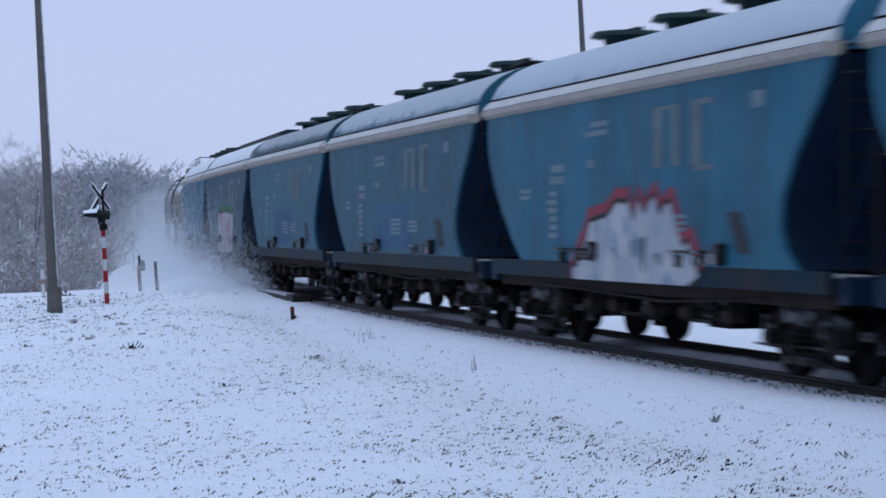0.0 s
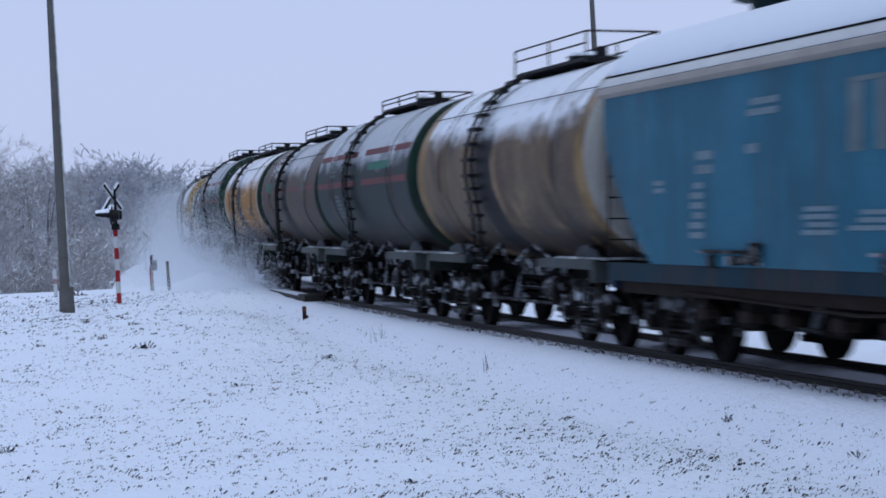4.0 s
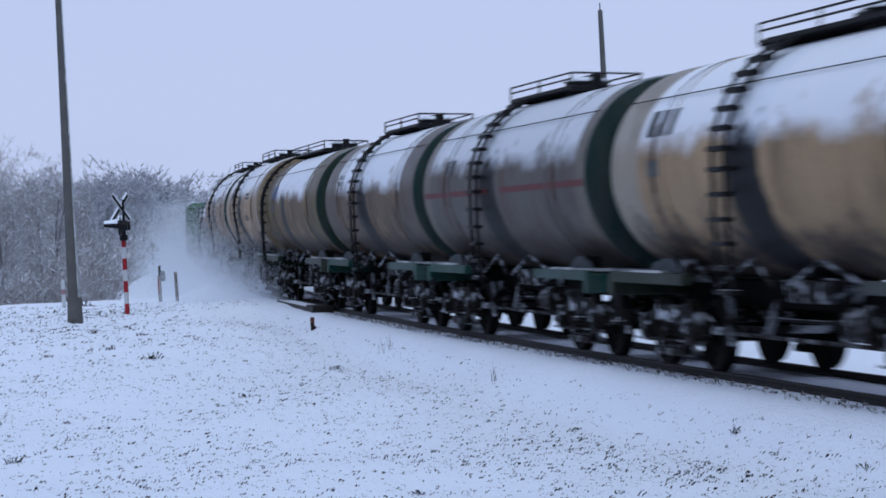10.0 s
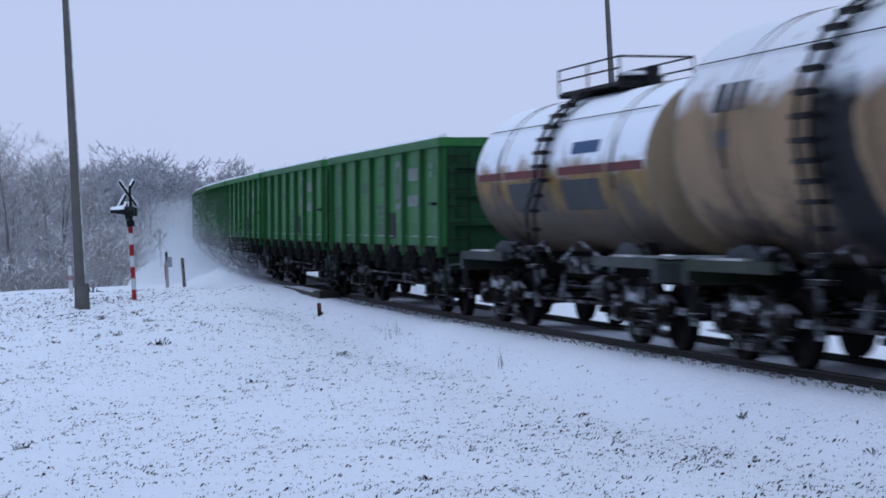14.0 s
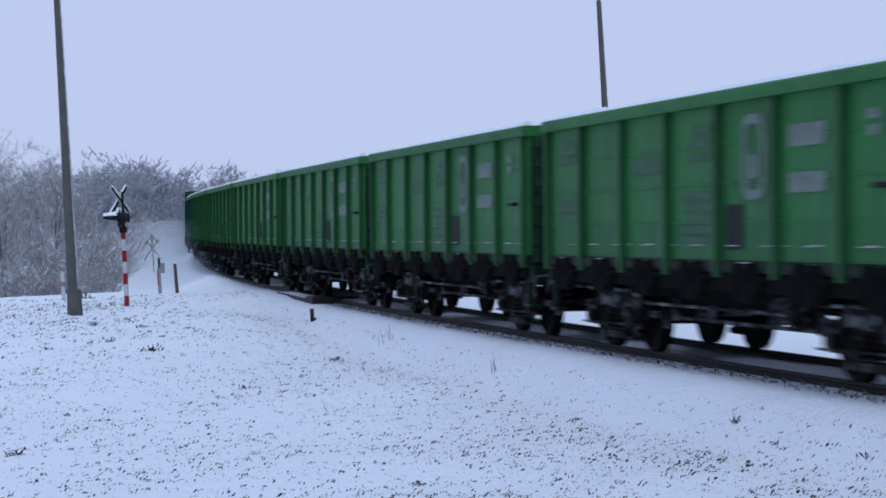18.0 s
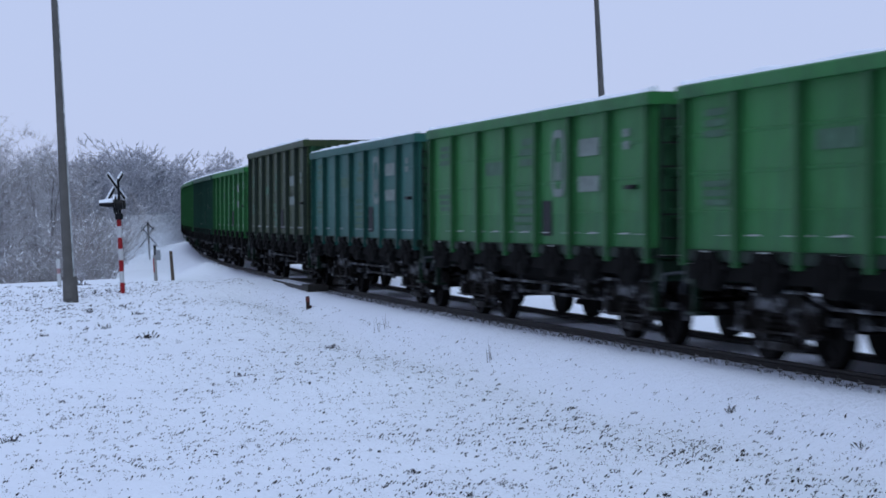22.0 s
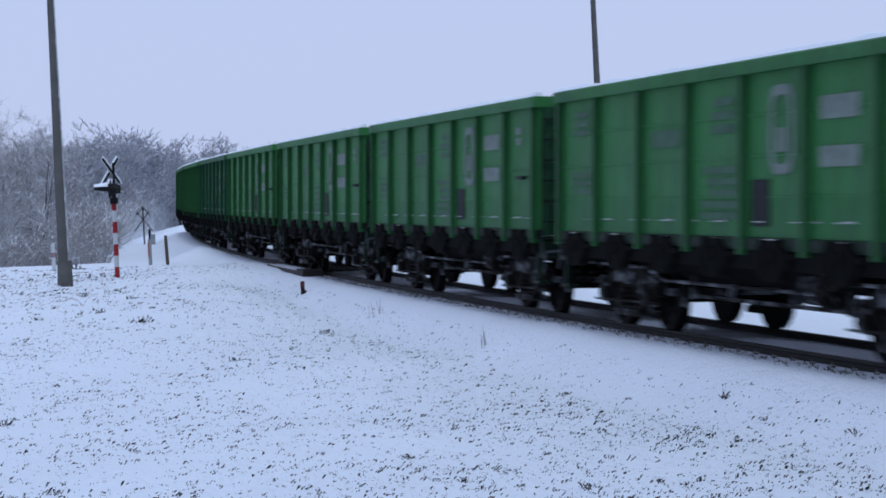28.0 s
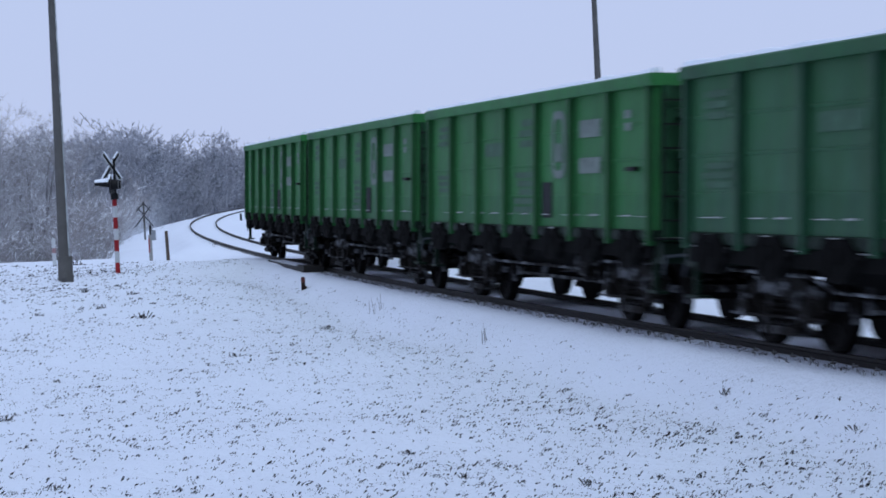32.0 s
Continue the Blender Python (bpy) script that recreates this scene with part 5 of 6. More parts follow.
def build_train():
    wagons = []
    ends = list(HOPPERS) + [TANKS[0]]
    plain_h = hopper(7.16, False, 1, M_BLUE_ROOF, M_BLUE)
    deep_h = hopper(7.16, False, 4, M_RIB_ROOF, M_BLUE_DEEP)
    teal_h = hopper(7.16, False, 6, M_TEAL_ROOF, M_BLUE_DEEP)
    beam_h = hopper(7.16, True, 2, M_SNOW_ROOF, M_BLUE_OLD)
    white_h = hopper(7.16, False, 3, M_SNOW_ROOF, M_BLUE)
    kinds = [plain_h, plain_h, deep_h, teal_h, beam_h, white_h]
    used = set()
    for i, k in enumerate(kinds):
        w = k if k not in used else copy_thing(k, Matrix())
        used.add(k)
        wagons.append((w, (ends[i] + ends[i + 1]) / 2))
    g_white = graffiti("white_spray_paint", (0.33, 0.35, 0.37), (0.24, 0.27, 0.31), (0.10, 0.18, 0.25))
    g_pink = graffiti("pink_white_spray_paint", (0.27, 0.31, 0.31), (0.22, 0.12, 0.15), (0.075, 0.22, 0.15))
    red = plain("red_spray_paint", (0.26, 0.04, 0.06), 0.6, 0.4, 4)
    green = plain("green_spray_paint", (0.022, 0.16, 0.06), 0.6, 0.4, 4)
    ink = plain("grey_spray_paint", (0.11, 0.14, 0.17), 0.6, 0.4, 4)
    spray(wagons[1][0], -2.9, 2.15, 1.03, 2.4, 3, g_white, red, ink, 1.3)
    spray(wagons[4][0], -2.9, 2.2, 1.03, 2.45, 5, g_pink, green, ink, 0.35)
    tagged(wagons[1][0], "blue grain hopper wagon with white and red graffiti on its side")
    tagged(wagons[4][0], "blue grain hopper wagon with green-edged graffiti and a roof walkway")
    for w in (wagons[2][0], wagons[3][0]):
        part("repainted_patch", Form().box(-1.6, 1.5, 1.562, 1.566, 1.4, 2.3), M_BLUE_PATCH, w)
    bounds = list(TANKS) + [FIRST_OPEN]
    for i, spec in enumerate(tank_specs()):
        spec.update(len=bounds[i + 1] - bounds[i], seed=40 + i)
        wagons.append((tank(spec), (bounds[i] + bounds[i + 1]) / 2))
    # end walls: the shade of the gap between wagons is put into this paint
    M_SHADED_END = paint("shaded_end_wall_paint", (0.016, 0.062, 0.028), (0.012, 0.018, 0.015), 0.7, None, 0.1)
    # the last entry is the post paint, a darker copy of the wall colour
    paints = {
        "bright": (paint("bright_green_paint", (0.028, 0.150, 0.041), (0.02, 0.05, 0.028), 0.5, None, 0.04, gloss=0.09, sheet=rimed((0.060, 0.20, 0.088))), 3.47, "bright green high-sided open wagon with white stencilling", paint("darker_bright_post_paint", (0.022, 0.092, 0.032), (0.015, 0.02, 0.018), 0.6, None, 0.15)),
        "dull": (paint("dull_green_paint", (0.026, 0.108, 0.043), (0.025, 0.05, 0.035), 0.45, None, 0.08, gloss=0.09, sheet=rimed((0.075, 0.15, 0.11))), 3.47, "dull green high-sided open wagon with faded stencilling", paint("darker_dull_post_paint", (0.015, 0.062, 0.032), (0.015, 0.02, 0.018), 0.6, None, 0.15)),
        "dark": (paint("dark_green_paint", (0.022, 0.074, 0.043), (0.02, 0.035, 0.03), 0.5, None, 0.1, gloss=0.09, sheet=rimed((0.06, 0.11, 0.095))), 3.47, "dark grey-green high-sided open wagon streaked with dirt", paint("darker_dark_post_paint", (0.014, 0.045, 0.033), (0.015, 0.02, 0.018), 0.6, None, 0.15)),
        "teal": (paint("faded_teal_paint", (0.020, 0.100, 0.082), (0.03, 0.06, 0.055), 0.5, None, 0.1, gloss=0.09, sheet=rimed((0.07, 0.17, 0.15))), 3.47, "faded teal high-sided open wagon", paint("darker_teal_post_paint", (0.014, 0.062, 0.052), (0.015, 0.02, 0.018), 0.6, None, 0.15)),
        "olive": (paint("dirty_olive_paint", (0.036, 0.054, 0.024), (0.025, 0.03, 0.022), 0.6, None, 0.15, gloss=0.09, sheet=rimed((0.06, 0.085, 0.045))), 3.85, "dirty olive open wagon, taller than its neighbours", paint("darker_olive_post_paint", (0.026, 0.038, 0.030), (0.015, 0.02, 0.018), 0.6, None, 0.15)),
    }
    order = ["bright"] * 22
    for i, k in {9: "teal", 10: "olive", 12: "dark", 18: "dull"}.items():
        order[i] = k
    made = {}
    for i, k in enumerate(order):
        if k in made:
            w = copy_thing(made[k], Matrix())
        else:
            w = made[k] = gondola(paints[k][0], paints[k][3], M_SHADED_END, paints[k][1], paints[k][2], 70 + i, emblem=k != "olive")
        wagons.append((w, FIRST_OPEN + OPEN_LEN * (i + 0.5)))
    return wagons


WAGONS = build_train()
for wagon, s in WAGONS:
    wagon.matrix_basis = on_track(s)


# ---------------------------------------------------------------- poles, signals and posts
M_CONCRETE = plain("wet_concrete", (0.115, 0.112, 0.108), 0.75, 0.35, 2.0, bump=0.3)
M_CONCRETE_LT = plain("pale_concrete", (0.30, 0.30, 0.30), 0.75, 0.3, 3.0)
M_SIG_RED = plain("signal_red_paint", (0.30, 0.022, 0.028), 0.5, 0.3, 6)
M_SIG_WHITE = plain("signal_white_paint", (0.5, 0.52, 0.54), 0.5, 0.2, 6)
M_SIG_BLACK = plain("signal_black_paint", (0.012, 0.012, 0.014), 0.5, 0.3, 6)
M_WOOD = plain("weathered_wood", (0.11, 0.085, 0.07), 0.8, 0.4, 8, bump=0.4)
M_GALV = plain("galvanised_steel", (0.26, 0.28, 0.31), 0.55, 0.3, 5)


def ground_at(x, y, sink=0.0):
    return pose(x, y, height(x, y) - sink)


def concrete_pole(x, y, tall, box, lean):
    """Tapered concrete mast with a foot sleeve and a thin rod at its tip."""
    p = thing("concrete_pole", "tall grey concrete pole with a thin rod at its tip", "pole", "concrete poles", at=ground_at(x, y, 0.25) @ pose(0, 0, 0, *lean))
    n, s = 14, 12
    f = Form()
    prev = None
    ring = [(math.cos(k * math.tau / s), math.sin(k * math.tau / s)) for k in range(s)]
    for i in range(n + 1):
        z = tall * i / n
        r = 0.162 - 0.078 * i / n
        f.v += [(c * r, q * r, z) for c, q in ring]
    for i in range(n):
        f.f += [(i * s + k, i * s + (k + 1) % s, (i + 1) * s + (k + 1) % s, (i + 1) * s + k) for k in range(s)]
    f.f.append(tuple(range(n * s, (n + 1) * s)))
    part("mast", f, M_CONCRETE, p)
    part("tip_rod", Form().tube((0, 0, tall), (0, 0, tall + 0.3), 0.022, sides=8), M_SIG_BLACK, p)
    part("cap", Form().tube((0, 0, tall), (0, 0, tall + 0.06), 0.085, 0.06, 12), M_CONCRETE, p)
    f = Form()
    for i in range(13):
        z, r = tall * i / 12, 0.165 - 0.078 * i / 12
        f.v += [(r * 0.86, -r * 0.45, z), (r + 0.01, -r * 0.45, z), (r + 0.01, r * 0.12, z), (r * 0.86, r * 0.12, z)]
    for i in range(12):
        f.f += [(i * 4 + k, i * 4 + (k + 1) % 4, i * 4 + 4 + (k + 1) % 4, i * 4 + 4 + k) for k in range(4)]
    part("wind_blown_snow", f, M_SNOW_THIN, p, "thin snow plastered down one side")
    if box:
        part("foot_sleeve", Form().tube((0.02, 0, 0), (0.02, 0, 0.95), 0.22, 0.2, 14).box(-0.08, 0.08, -0.25, -0.19, 0.35, 0.5), M_CONCRETE, p)
    else:
        part("switch_box", Form().box(-0.28, -0.1, -0.1, 0.1, 3.6, 4.2, 0.02), M_SIG_BLACK, p)
    return p


concrete_pole(-10.50, 59.42, 9.55, True, (0, 0.12, 0))
concrete_pole(6.08, 80.0, 10.5, False, (0, -0.3, 0))


def crossing_signal():
    """Level-crossing warning signal: banded post, a pair of hooded lamps, a crossbuck; it faces the road."""
    x, y = -9.38, 61.74
    z = height(x, y)
    sig = thing("crossing_signal", "red and white banded level-crossing signal with snow-capped lamps", "signal", at=pose(x, y, z, 0, 0, 0))
    for i in range(7):
        a, b = (-0.3 if i == 0 else i * 0.325 - 0.02), i * 0.325 + 0.305
        part("band", Form().tube((0, 0, a), (0, 0, b), 0.068, sides=16), (M_SIG_RED, M_SIG_WHITE)[i % 2], sig)
    part("upper_post", Form().tube((0.04, 0, 2.2), (0.04, 0, 3.3), 0.035, sides=12), M_SIG_BLACK, sig)
    part("clamp", Form().box(-0.09, 0.12, -0.09, 0.09, 2.12, 2.3, 0.02), M_SIG_BLACK, sig)
    face = pose(0, 0, 0, 0, 0, 181)  # local +x looks out to the road
    for i, (v, w) in enumerate(((-0.30, 2.55), (0.30, 2.55))):
        m = face @ pose(0.05, v, w)
        board = part("backboard", Form().tube((-0.02, 0, 0), (0.02, 0, 0), 0.27, sides=28), M_SIG_BLACK, sig, at=m)
        part("lamp_body", Form().tube((-0.22, 0, 0), (0.0, 0, 0), 0.13, 0.16, 20), M_SIG_BLACK, board)
        hood = Form().shell(-0.47, 3.61, 12, ((0.02, 0.15, 0.16, 0.0), (0.44, 0.085, 0.095, 0.03)))
        part("hood", hood, M_SIG_BLACK, board)
        part("lens", Form().tube((0.02, 0, 0), (0.035, 0, 0), 0.145, 0.12, 20), plain("dark_red_lens", (0.06, 0.008, 0.01), 0.2, 0.1, 4), board)
        cap = Form().shell(0.45, 2.7, 8, ((0.022, 0.162, 0.205, 0.0), (0.44, 0.097, 0.125, 0.03)))
        part("snow_rim", Form().shell(0.6, 2.54, 8, ((-0.025, 0.27, 0.30, 0.0), (0.025, 0.27, 0.30, 0.0))), M_SNOW, board)
        part("snow_cap", cap, M_SNOW, board)
    part("cross_arm", Form().box(-0.03, 0.03, -0.45, 0.45, 2.5, 2.56, 0.01), M_SIG_BLACK, sig, at=face)
    for k in (1, -1):
        m = pose(0, 0, 0, 0, 0, 140) @ pose(0.06 + 0.012 * k, 0, 3.07, k * 40, 0, 0)
        blade = part("crossbuck_blade", Form().box(-0.008, 0.008, -0.06, 0.06, -0.5, 0.5), M_SIG_WHITE, sig, at=m)
        part("blade_back", Form().box(-0.014, -0.009, -0.034, 0.034, -0.47, 0.47), M_SIG_BLACK, blade)
        part("snow_ridge", Form().box(-0.02, 0.02, *sorted((k * 0.06, k * 0.085)), -0.5, 0.5), M_SNOW, blade)


def far_cross():
    sig = thing("crossing_sign", "thin grey double crossbuck sign on a steel post", "sign", at=ground_at(-17.42, 125.77))
    part("post", Form().tube((0, 0, -0.2), (0, 0, 2.25), 0.055, sides=10), M_CONCRETE, sig)
    for k in (1, -1):
        part("crossbuck_blade", Form().box(-0.03, 0.03, -0.012, 0.012, -0.85, 0.62), M_FAR_BLADE, sig, at=pose(0, -0.06, 1.45, 0, k * 38, 0))
        part("chevron_blade", Form().box(-0.03, 0.03, -0.012, 0.012, -0.62, 0.0), M_FAR_BLADE, sig, at=pose(-k * 0.0, -0.09, 2.15, 0, k * 42, 0))


M_FAR_BLADE = plain("dull_sign_steel", (0.05, 0.053, 0.06), 0.6, 0.3, 5)
crossing_signal()
far_cross()

post_thing = thing("wooden_post", "leaning weathered wooden post in the snow", "post", at=ground_at(-9.56, 74.55) @ pose(0, 0, 0, 0, -1.5, 0))
part("stake", Form().tube((0, 0, -0.2), (0, 0, 1.02), 0.062, 0.055, 12), M_WOOD, post_thing)
part("snow_cap", Form().tube((0, 0, 1.02), (0, 0, 1.05), 0.055, 0.03, 10), M_SNOW, post_thing)

cable_post = thing("marker_post", "slim concrete marker post with a small grey box", "post", at=ground_at(-10.25, 75.27))
part("stake", Form().box(-0.055, 0.055, -0.055, 0.055, -0.2, 0.92, 0.01), M_CONCRETE_LT, cable_post)
part("top_stub", Form().tube((0.02, 0, 0.9), (0.02, 0, 1.26), 0.045, sides=10), M_SIG_BLACK, cable_post)
part("junction_box", Form().box(0.05, 0.2, -0.08, 0.08, 0.72, 1.08, 0.02), M_GALV, cable_post)
part("stain", Form().box(-0.06, -0.02, -0.062, -0.056, 0.3, 0.8), M_SIG_RED, cable_post)

kerb_post = thing("road_marker_post", "white road marker post with a red band", "post", at=ground_at(-13.43, 74.1))
part("stake", Form().box(-0.06, 0.06, -0.05, 0.05, -0.2, 0.96, 0.02), M_SIG_WHITE, kerb_post)
part("band", Form().box(-0.062, 0.062, -0.052, 0.052, 0.45, 0.62), plain("faded_pink_band", (0.33, 0.2, 0.21), 0.6, 0.3, 6), kerb_post)

stub = thing("distance_marker", "short rusty marker stub with a pale top", "marker", at=ground_at(-3.4, 51.57))
part("stub", Form().box(-0.045, 0.045, -0.04, 0.04, -0.1, 0.31, 0.01).box(-0.02, 0.09, -0.03, 0.03, -0.1, 0.09), plain("rusty_stub", (0.03, 0.018, 0.016), 0.8, 0.5, 10), stub)
part("painted_top", Form().box(-0.047, 0.047, -0.042, 0.042, 0.18, 0.30, 0.01), plain("dull_red_top", (0.13, 0.045, 0.04), 0.7, 0.4, 8), stub)
part("snow_cap", Form().box(-0.04, 0.04, -0.035, 0.035, 0.31, 0.325), M_SNOW, stub)

far_stub = thing("kilometre_stub", "short dark stub beside the track", "marker", at=ground_at(-15.7, 168.0))
part("stub", Form().box(-0.08, 0.08, -0.06, 0.06, -0.2, 0.55, 0.02), M_SIG_BLACK, far_stub)


# ---------------------------------------------------------------- trees
def twig(v, f, a, b, r0, r1, sides=3):
    d = (b - a).normalized()
    u = d.orthogonal().normalized()
    w = d.cross(u)
    n = len(v)
    for p, r in ((a, r0), (b, r1)):
        for k in range(sides):
            t = k * math.tau / sides
            v.append(p + u * (r * math.cos(t)) + w * (r * math.sin(t)))
    f += [(n + k, n + (k + 1) % sides, n + (k + 1) % sides + sides, n + k + sides) for k in range(sides)]


def grow(rnd, v, f, start, way, length, radius, depth, spec):
    """A limb of up to three bent pieces that bears smaller limbs."""
    pieces = min(3, depth + 1)
    p, d = start.copy(), way.normalized()
    nodes = []
    for i in range(pieces):
        d = (d + Vector((rnd.uniform(-1, 1), rnd.uniform(-1, 1), rnd.uniform(-0.5, 0.9))) * spec["bend"]).normalized()
        q = p + d * (length / pieces)
        r0, r1 = radius * (1 - 0.75 * i / pieces), radius * (1 - 0.75 * (i + 1) / pieces)
        if depth == 0:
            # the finest twigs are narrow blades
            e = d.orthogonal().normalized()
            e = (Matrix.Rotation(rnd.uniform(0, math.tau), 3, d) @ e) * 1.1
            k = len(v)
            v += [p + e * r0, p - e * r0, q - e * r1, q + e * r1]
            f.append((k, k + 1, k + 2, k + 3))
        else:
            twig(v, f, p, q, r0, r1, 5 if radius > 0.05 else 3)
        nodes.append((p, q, d, r1))
        p = q
    if depth == 0:
        return
    n = spec["kids"][depth - 1]
    for k in range(n):
        a, b, dd, r = nodes[min(pieces - 1, int((k + rnd.random()) / n * pieces * 0.95 + 0.12))]
        t = rnd.random()
        q = a.lerp(b, t)
        side = Vector((rnd.uniform(-1, 1), rnd.uniform(-1, 1), rnd.uniform(-0.3, 0.7))).normalized()
        w = (dd * spec["keep"] + side).normalized()
        grow(rnd, v, f, q, w, length * rnd.uniform(0.38, 0.62), max(spec["fine"], r * 0.55), depth - 1, spec)


def tree_meshes(seed, tall, spread_, kids, material, fine=0.006):
    """Trunk mesh and crown mesh of a bare broad-leaved tree."""
    rnd = random.Random(seed)
    tv, tf, cv, cf = [], [], [], []
    spec = dict(bend=0.22, keep=0.75, kids=kids, fine=fine)
    p, d = Vector((0, 0, -0.3)), Vector((0, 0, 1))
    n = 7
    r = tall * 0.013
    for i in range(n):
        d = (d + Vector((rnd.uniform(-1, 1), rnd.uniform(-1, 1), 0.6)) * 0.13).normalized()
        q = p + d * (tall * 0.9 / n)
        twig(tv, tf, p, q, r * (1 - 0.8 * i / n), r * (1 - 0.8 * (i + 1) / n), 7)
        if i > 0:
            for k in range(3 if i < n - 1 else 5):
                a = rnd.uniform(0, math.tau)
                w = Vector((math.cos(a) * spread_, math.sin(a) * spread_, rnd.uniform(0.35, 1.1)))
                grow(rnd, cv, cf, p.lerp(q, rnd.random()), w, tall * rnd.uniform(0.22, 0.40) * (1 - 0.45 * i / n), r * 0.42 * (1 - 0.7 * i / n), len(kids), spec)
        p = q
    out = []
    for name, v, f, m in (("trunk", tv, tf, M_BARK), ("crown", cv, cf, material)):
        me = bpy.data.meshes.new(name)
        me.from_pydata([tuple(q) for q in v], [], f)
        me.polygons.foreach_set("use_smooth", [True] * len(f))
        me.materials.append(m)
        out.append(me)
    return out


M_BARK = bark_frost("dark_wet_bark", (0.075, 0.064, 0.06), (0.34, 0.36, 0.40), 0.45, 0.7)
M_TWIG = bark_frost("frosted_twigs", (0.185, 0.158, 0.152), (0.58, 0.595, 0.64), 0.62, 0.55)
# far trees: the haze before them is put into these paler, bluer colours
M_FAR = bark_frost("hazy_rimed_far_twigs", (0.27, 0.275, 0.31), (0.45, 0.47, 0.525), 0.78, 0.85)
M_NEEDLE = bark_frost("hazy_rimed_pine_needles", (0.20, 0.215, 0.25), (0.36, 0.385, 0.44), 0.7, 0.9)


def place_trees():
    kinds = [tree_meshes(100 + i, 9.0, 0.95 + 0.15 * (i % 3), (7, 6, 5), M_TWIG, 0.0055) for i in range(6)]
    rnd = random.Random(5)
    spots = []
    # the near wood on the low ground behind the road
    for row, (d, n) in enumerate(((97, 10), (104, 12), (112, 14), (121, 15), (133, 17))):
        for i in range(n):
            px = -60 + (330 + row * 18) * (i + rnd.uniform(0.1, 0.9)) / n
            dd = d + rnd.uniform(-3, 3)
            spots.append(((px - 784) / 3795 * dd, dd, rnd.uniform(0.92, 1.07) * (0.93 if px > 180 else 1.0)))
    for x, y, k in spots:
        s, lat = track_coords(x, y)
        if lat < 8.2:
            continue
        t = thing("bare_tree", "leafless broad-leaved tree dusted with snow and rime", "tree", "trees of the near wood", at=ground_at(x, y) @ pose(0, 0, 0, rnd.uniform(-4, 4), rnd.uniform(-4, 4), rnd.uniform(0, 360)) @ Matrix.Scale(k, 4))
        a, b = kinds[rnd.randrange(6)]
        part("trunk", a, None, t)
        part("crown", b, None, t)
    # leafless brush at the wood's edge
    brush = []
    for i in range(3):
        r2 = random.Random(300 + i)
        v, f = [], []
        for k in range(16):
            a = r2.uniform(0, math.tau)
            grow(r2, v, f, Vector((r2.uniform(-0.5, 0.5), r2.uniform(-0.5, 0.5), -0.1)), Vector((math.cos(a) * 0.7, math.sin(a) * 0.7, 1.2)), r2.uniform(1.3, 2.6), 0.02, 3, dict(bend=0.2, keep=0.8, kids=(3, 4, 3), fine=0.009))
        stems = [q for q in f if len(q) == 4]
        me = bpy.data.meshes.new("bush")
        me.from_pydata([tuple(q) for q in v], [], stems)
        me.materials.append(M_TWIG)
        brush.append(me)
    for i in range(190):
        dd = rnd.uniform(86, 185)
        px = rnd.uniform(-60, 345)
        x, y = (px - 784) / 3795 * dd, dd
        s, lat = track_coords(x, y)
        if lat < 5.8 or s < 66:
            continue
        b = tagged(new("bush", brush[i % 3]), "tangled leafless bush white with rime", "bush", "brush at the wood's edge")
        b.matrix_basis = ground_at(x, y) @ pose(0, 0, 0, 0, 0, rnd.uniform(0, 360)) @ Matrix.Scale(rnd.uniform(0.8, 1.5), 4)


def pine_arrays(seed):
    rnd = random.Random(seed)
    v, f = [], []
    twig(v, f, Vector((0, 0, 0)), Vector((0, 0, 9.5)), 0.16, 0.04, 5)
    for k in range(70):
        z = rnd.uniform(4.5, 10.0)
        a = rnd.uniform(0, math.tau)
        r = (2.3 - abs(z - 6.5) * 0.45) * rnd.uniform(0.3, 1.0)
        c = Vector((math.cos(a) * r, math.sin(a) * r, z))
        for j in range(9):
            e = c + Vector((rnd.gauss(0, 0.38), rnd.gauss(0, 0.38), rnd.gauss(0, 0.22)))
            twig(v, f, e, e + Vector((rnd.uniform(-1, 1), rnd.uniform(-1, 1), rnd.uniform(-0.2, 0.8))) * 0.4, 0.075, 0.02)
    return np.array([tuple(p) for p in v]), f


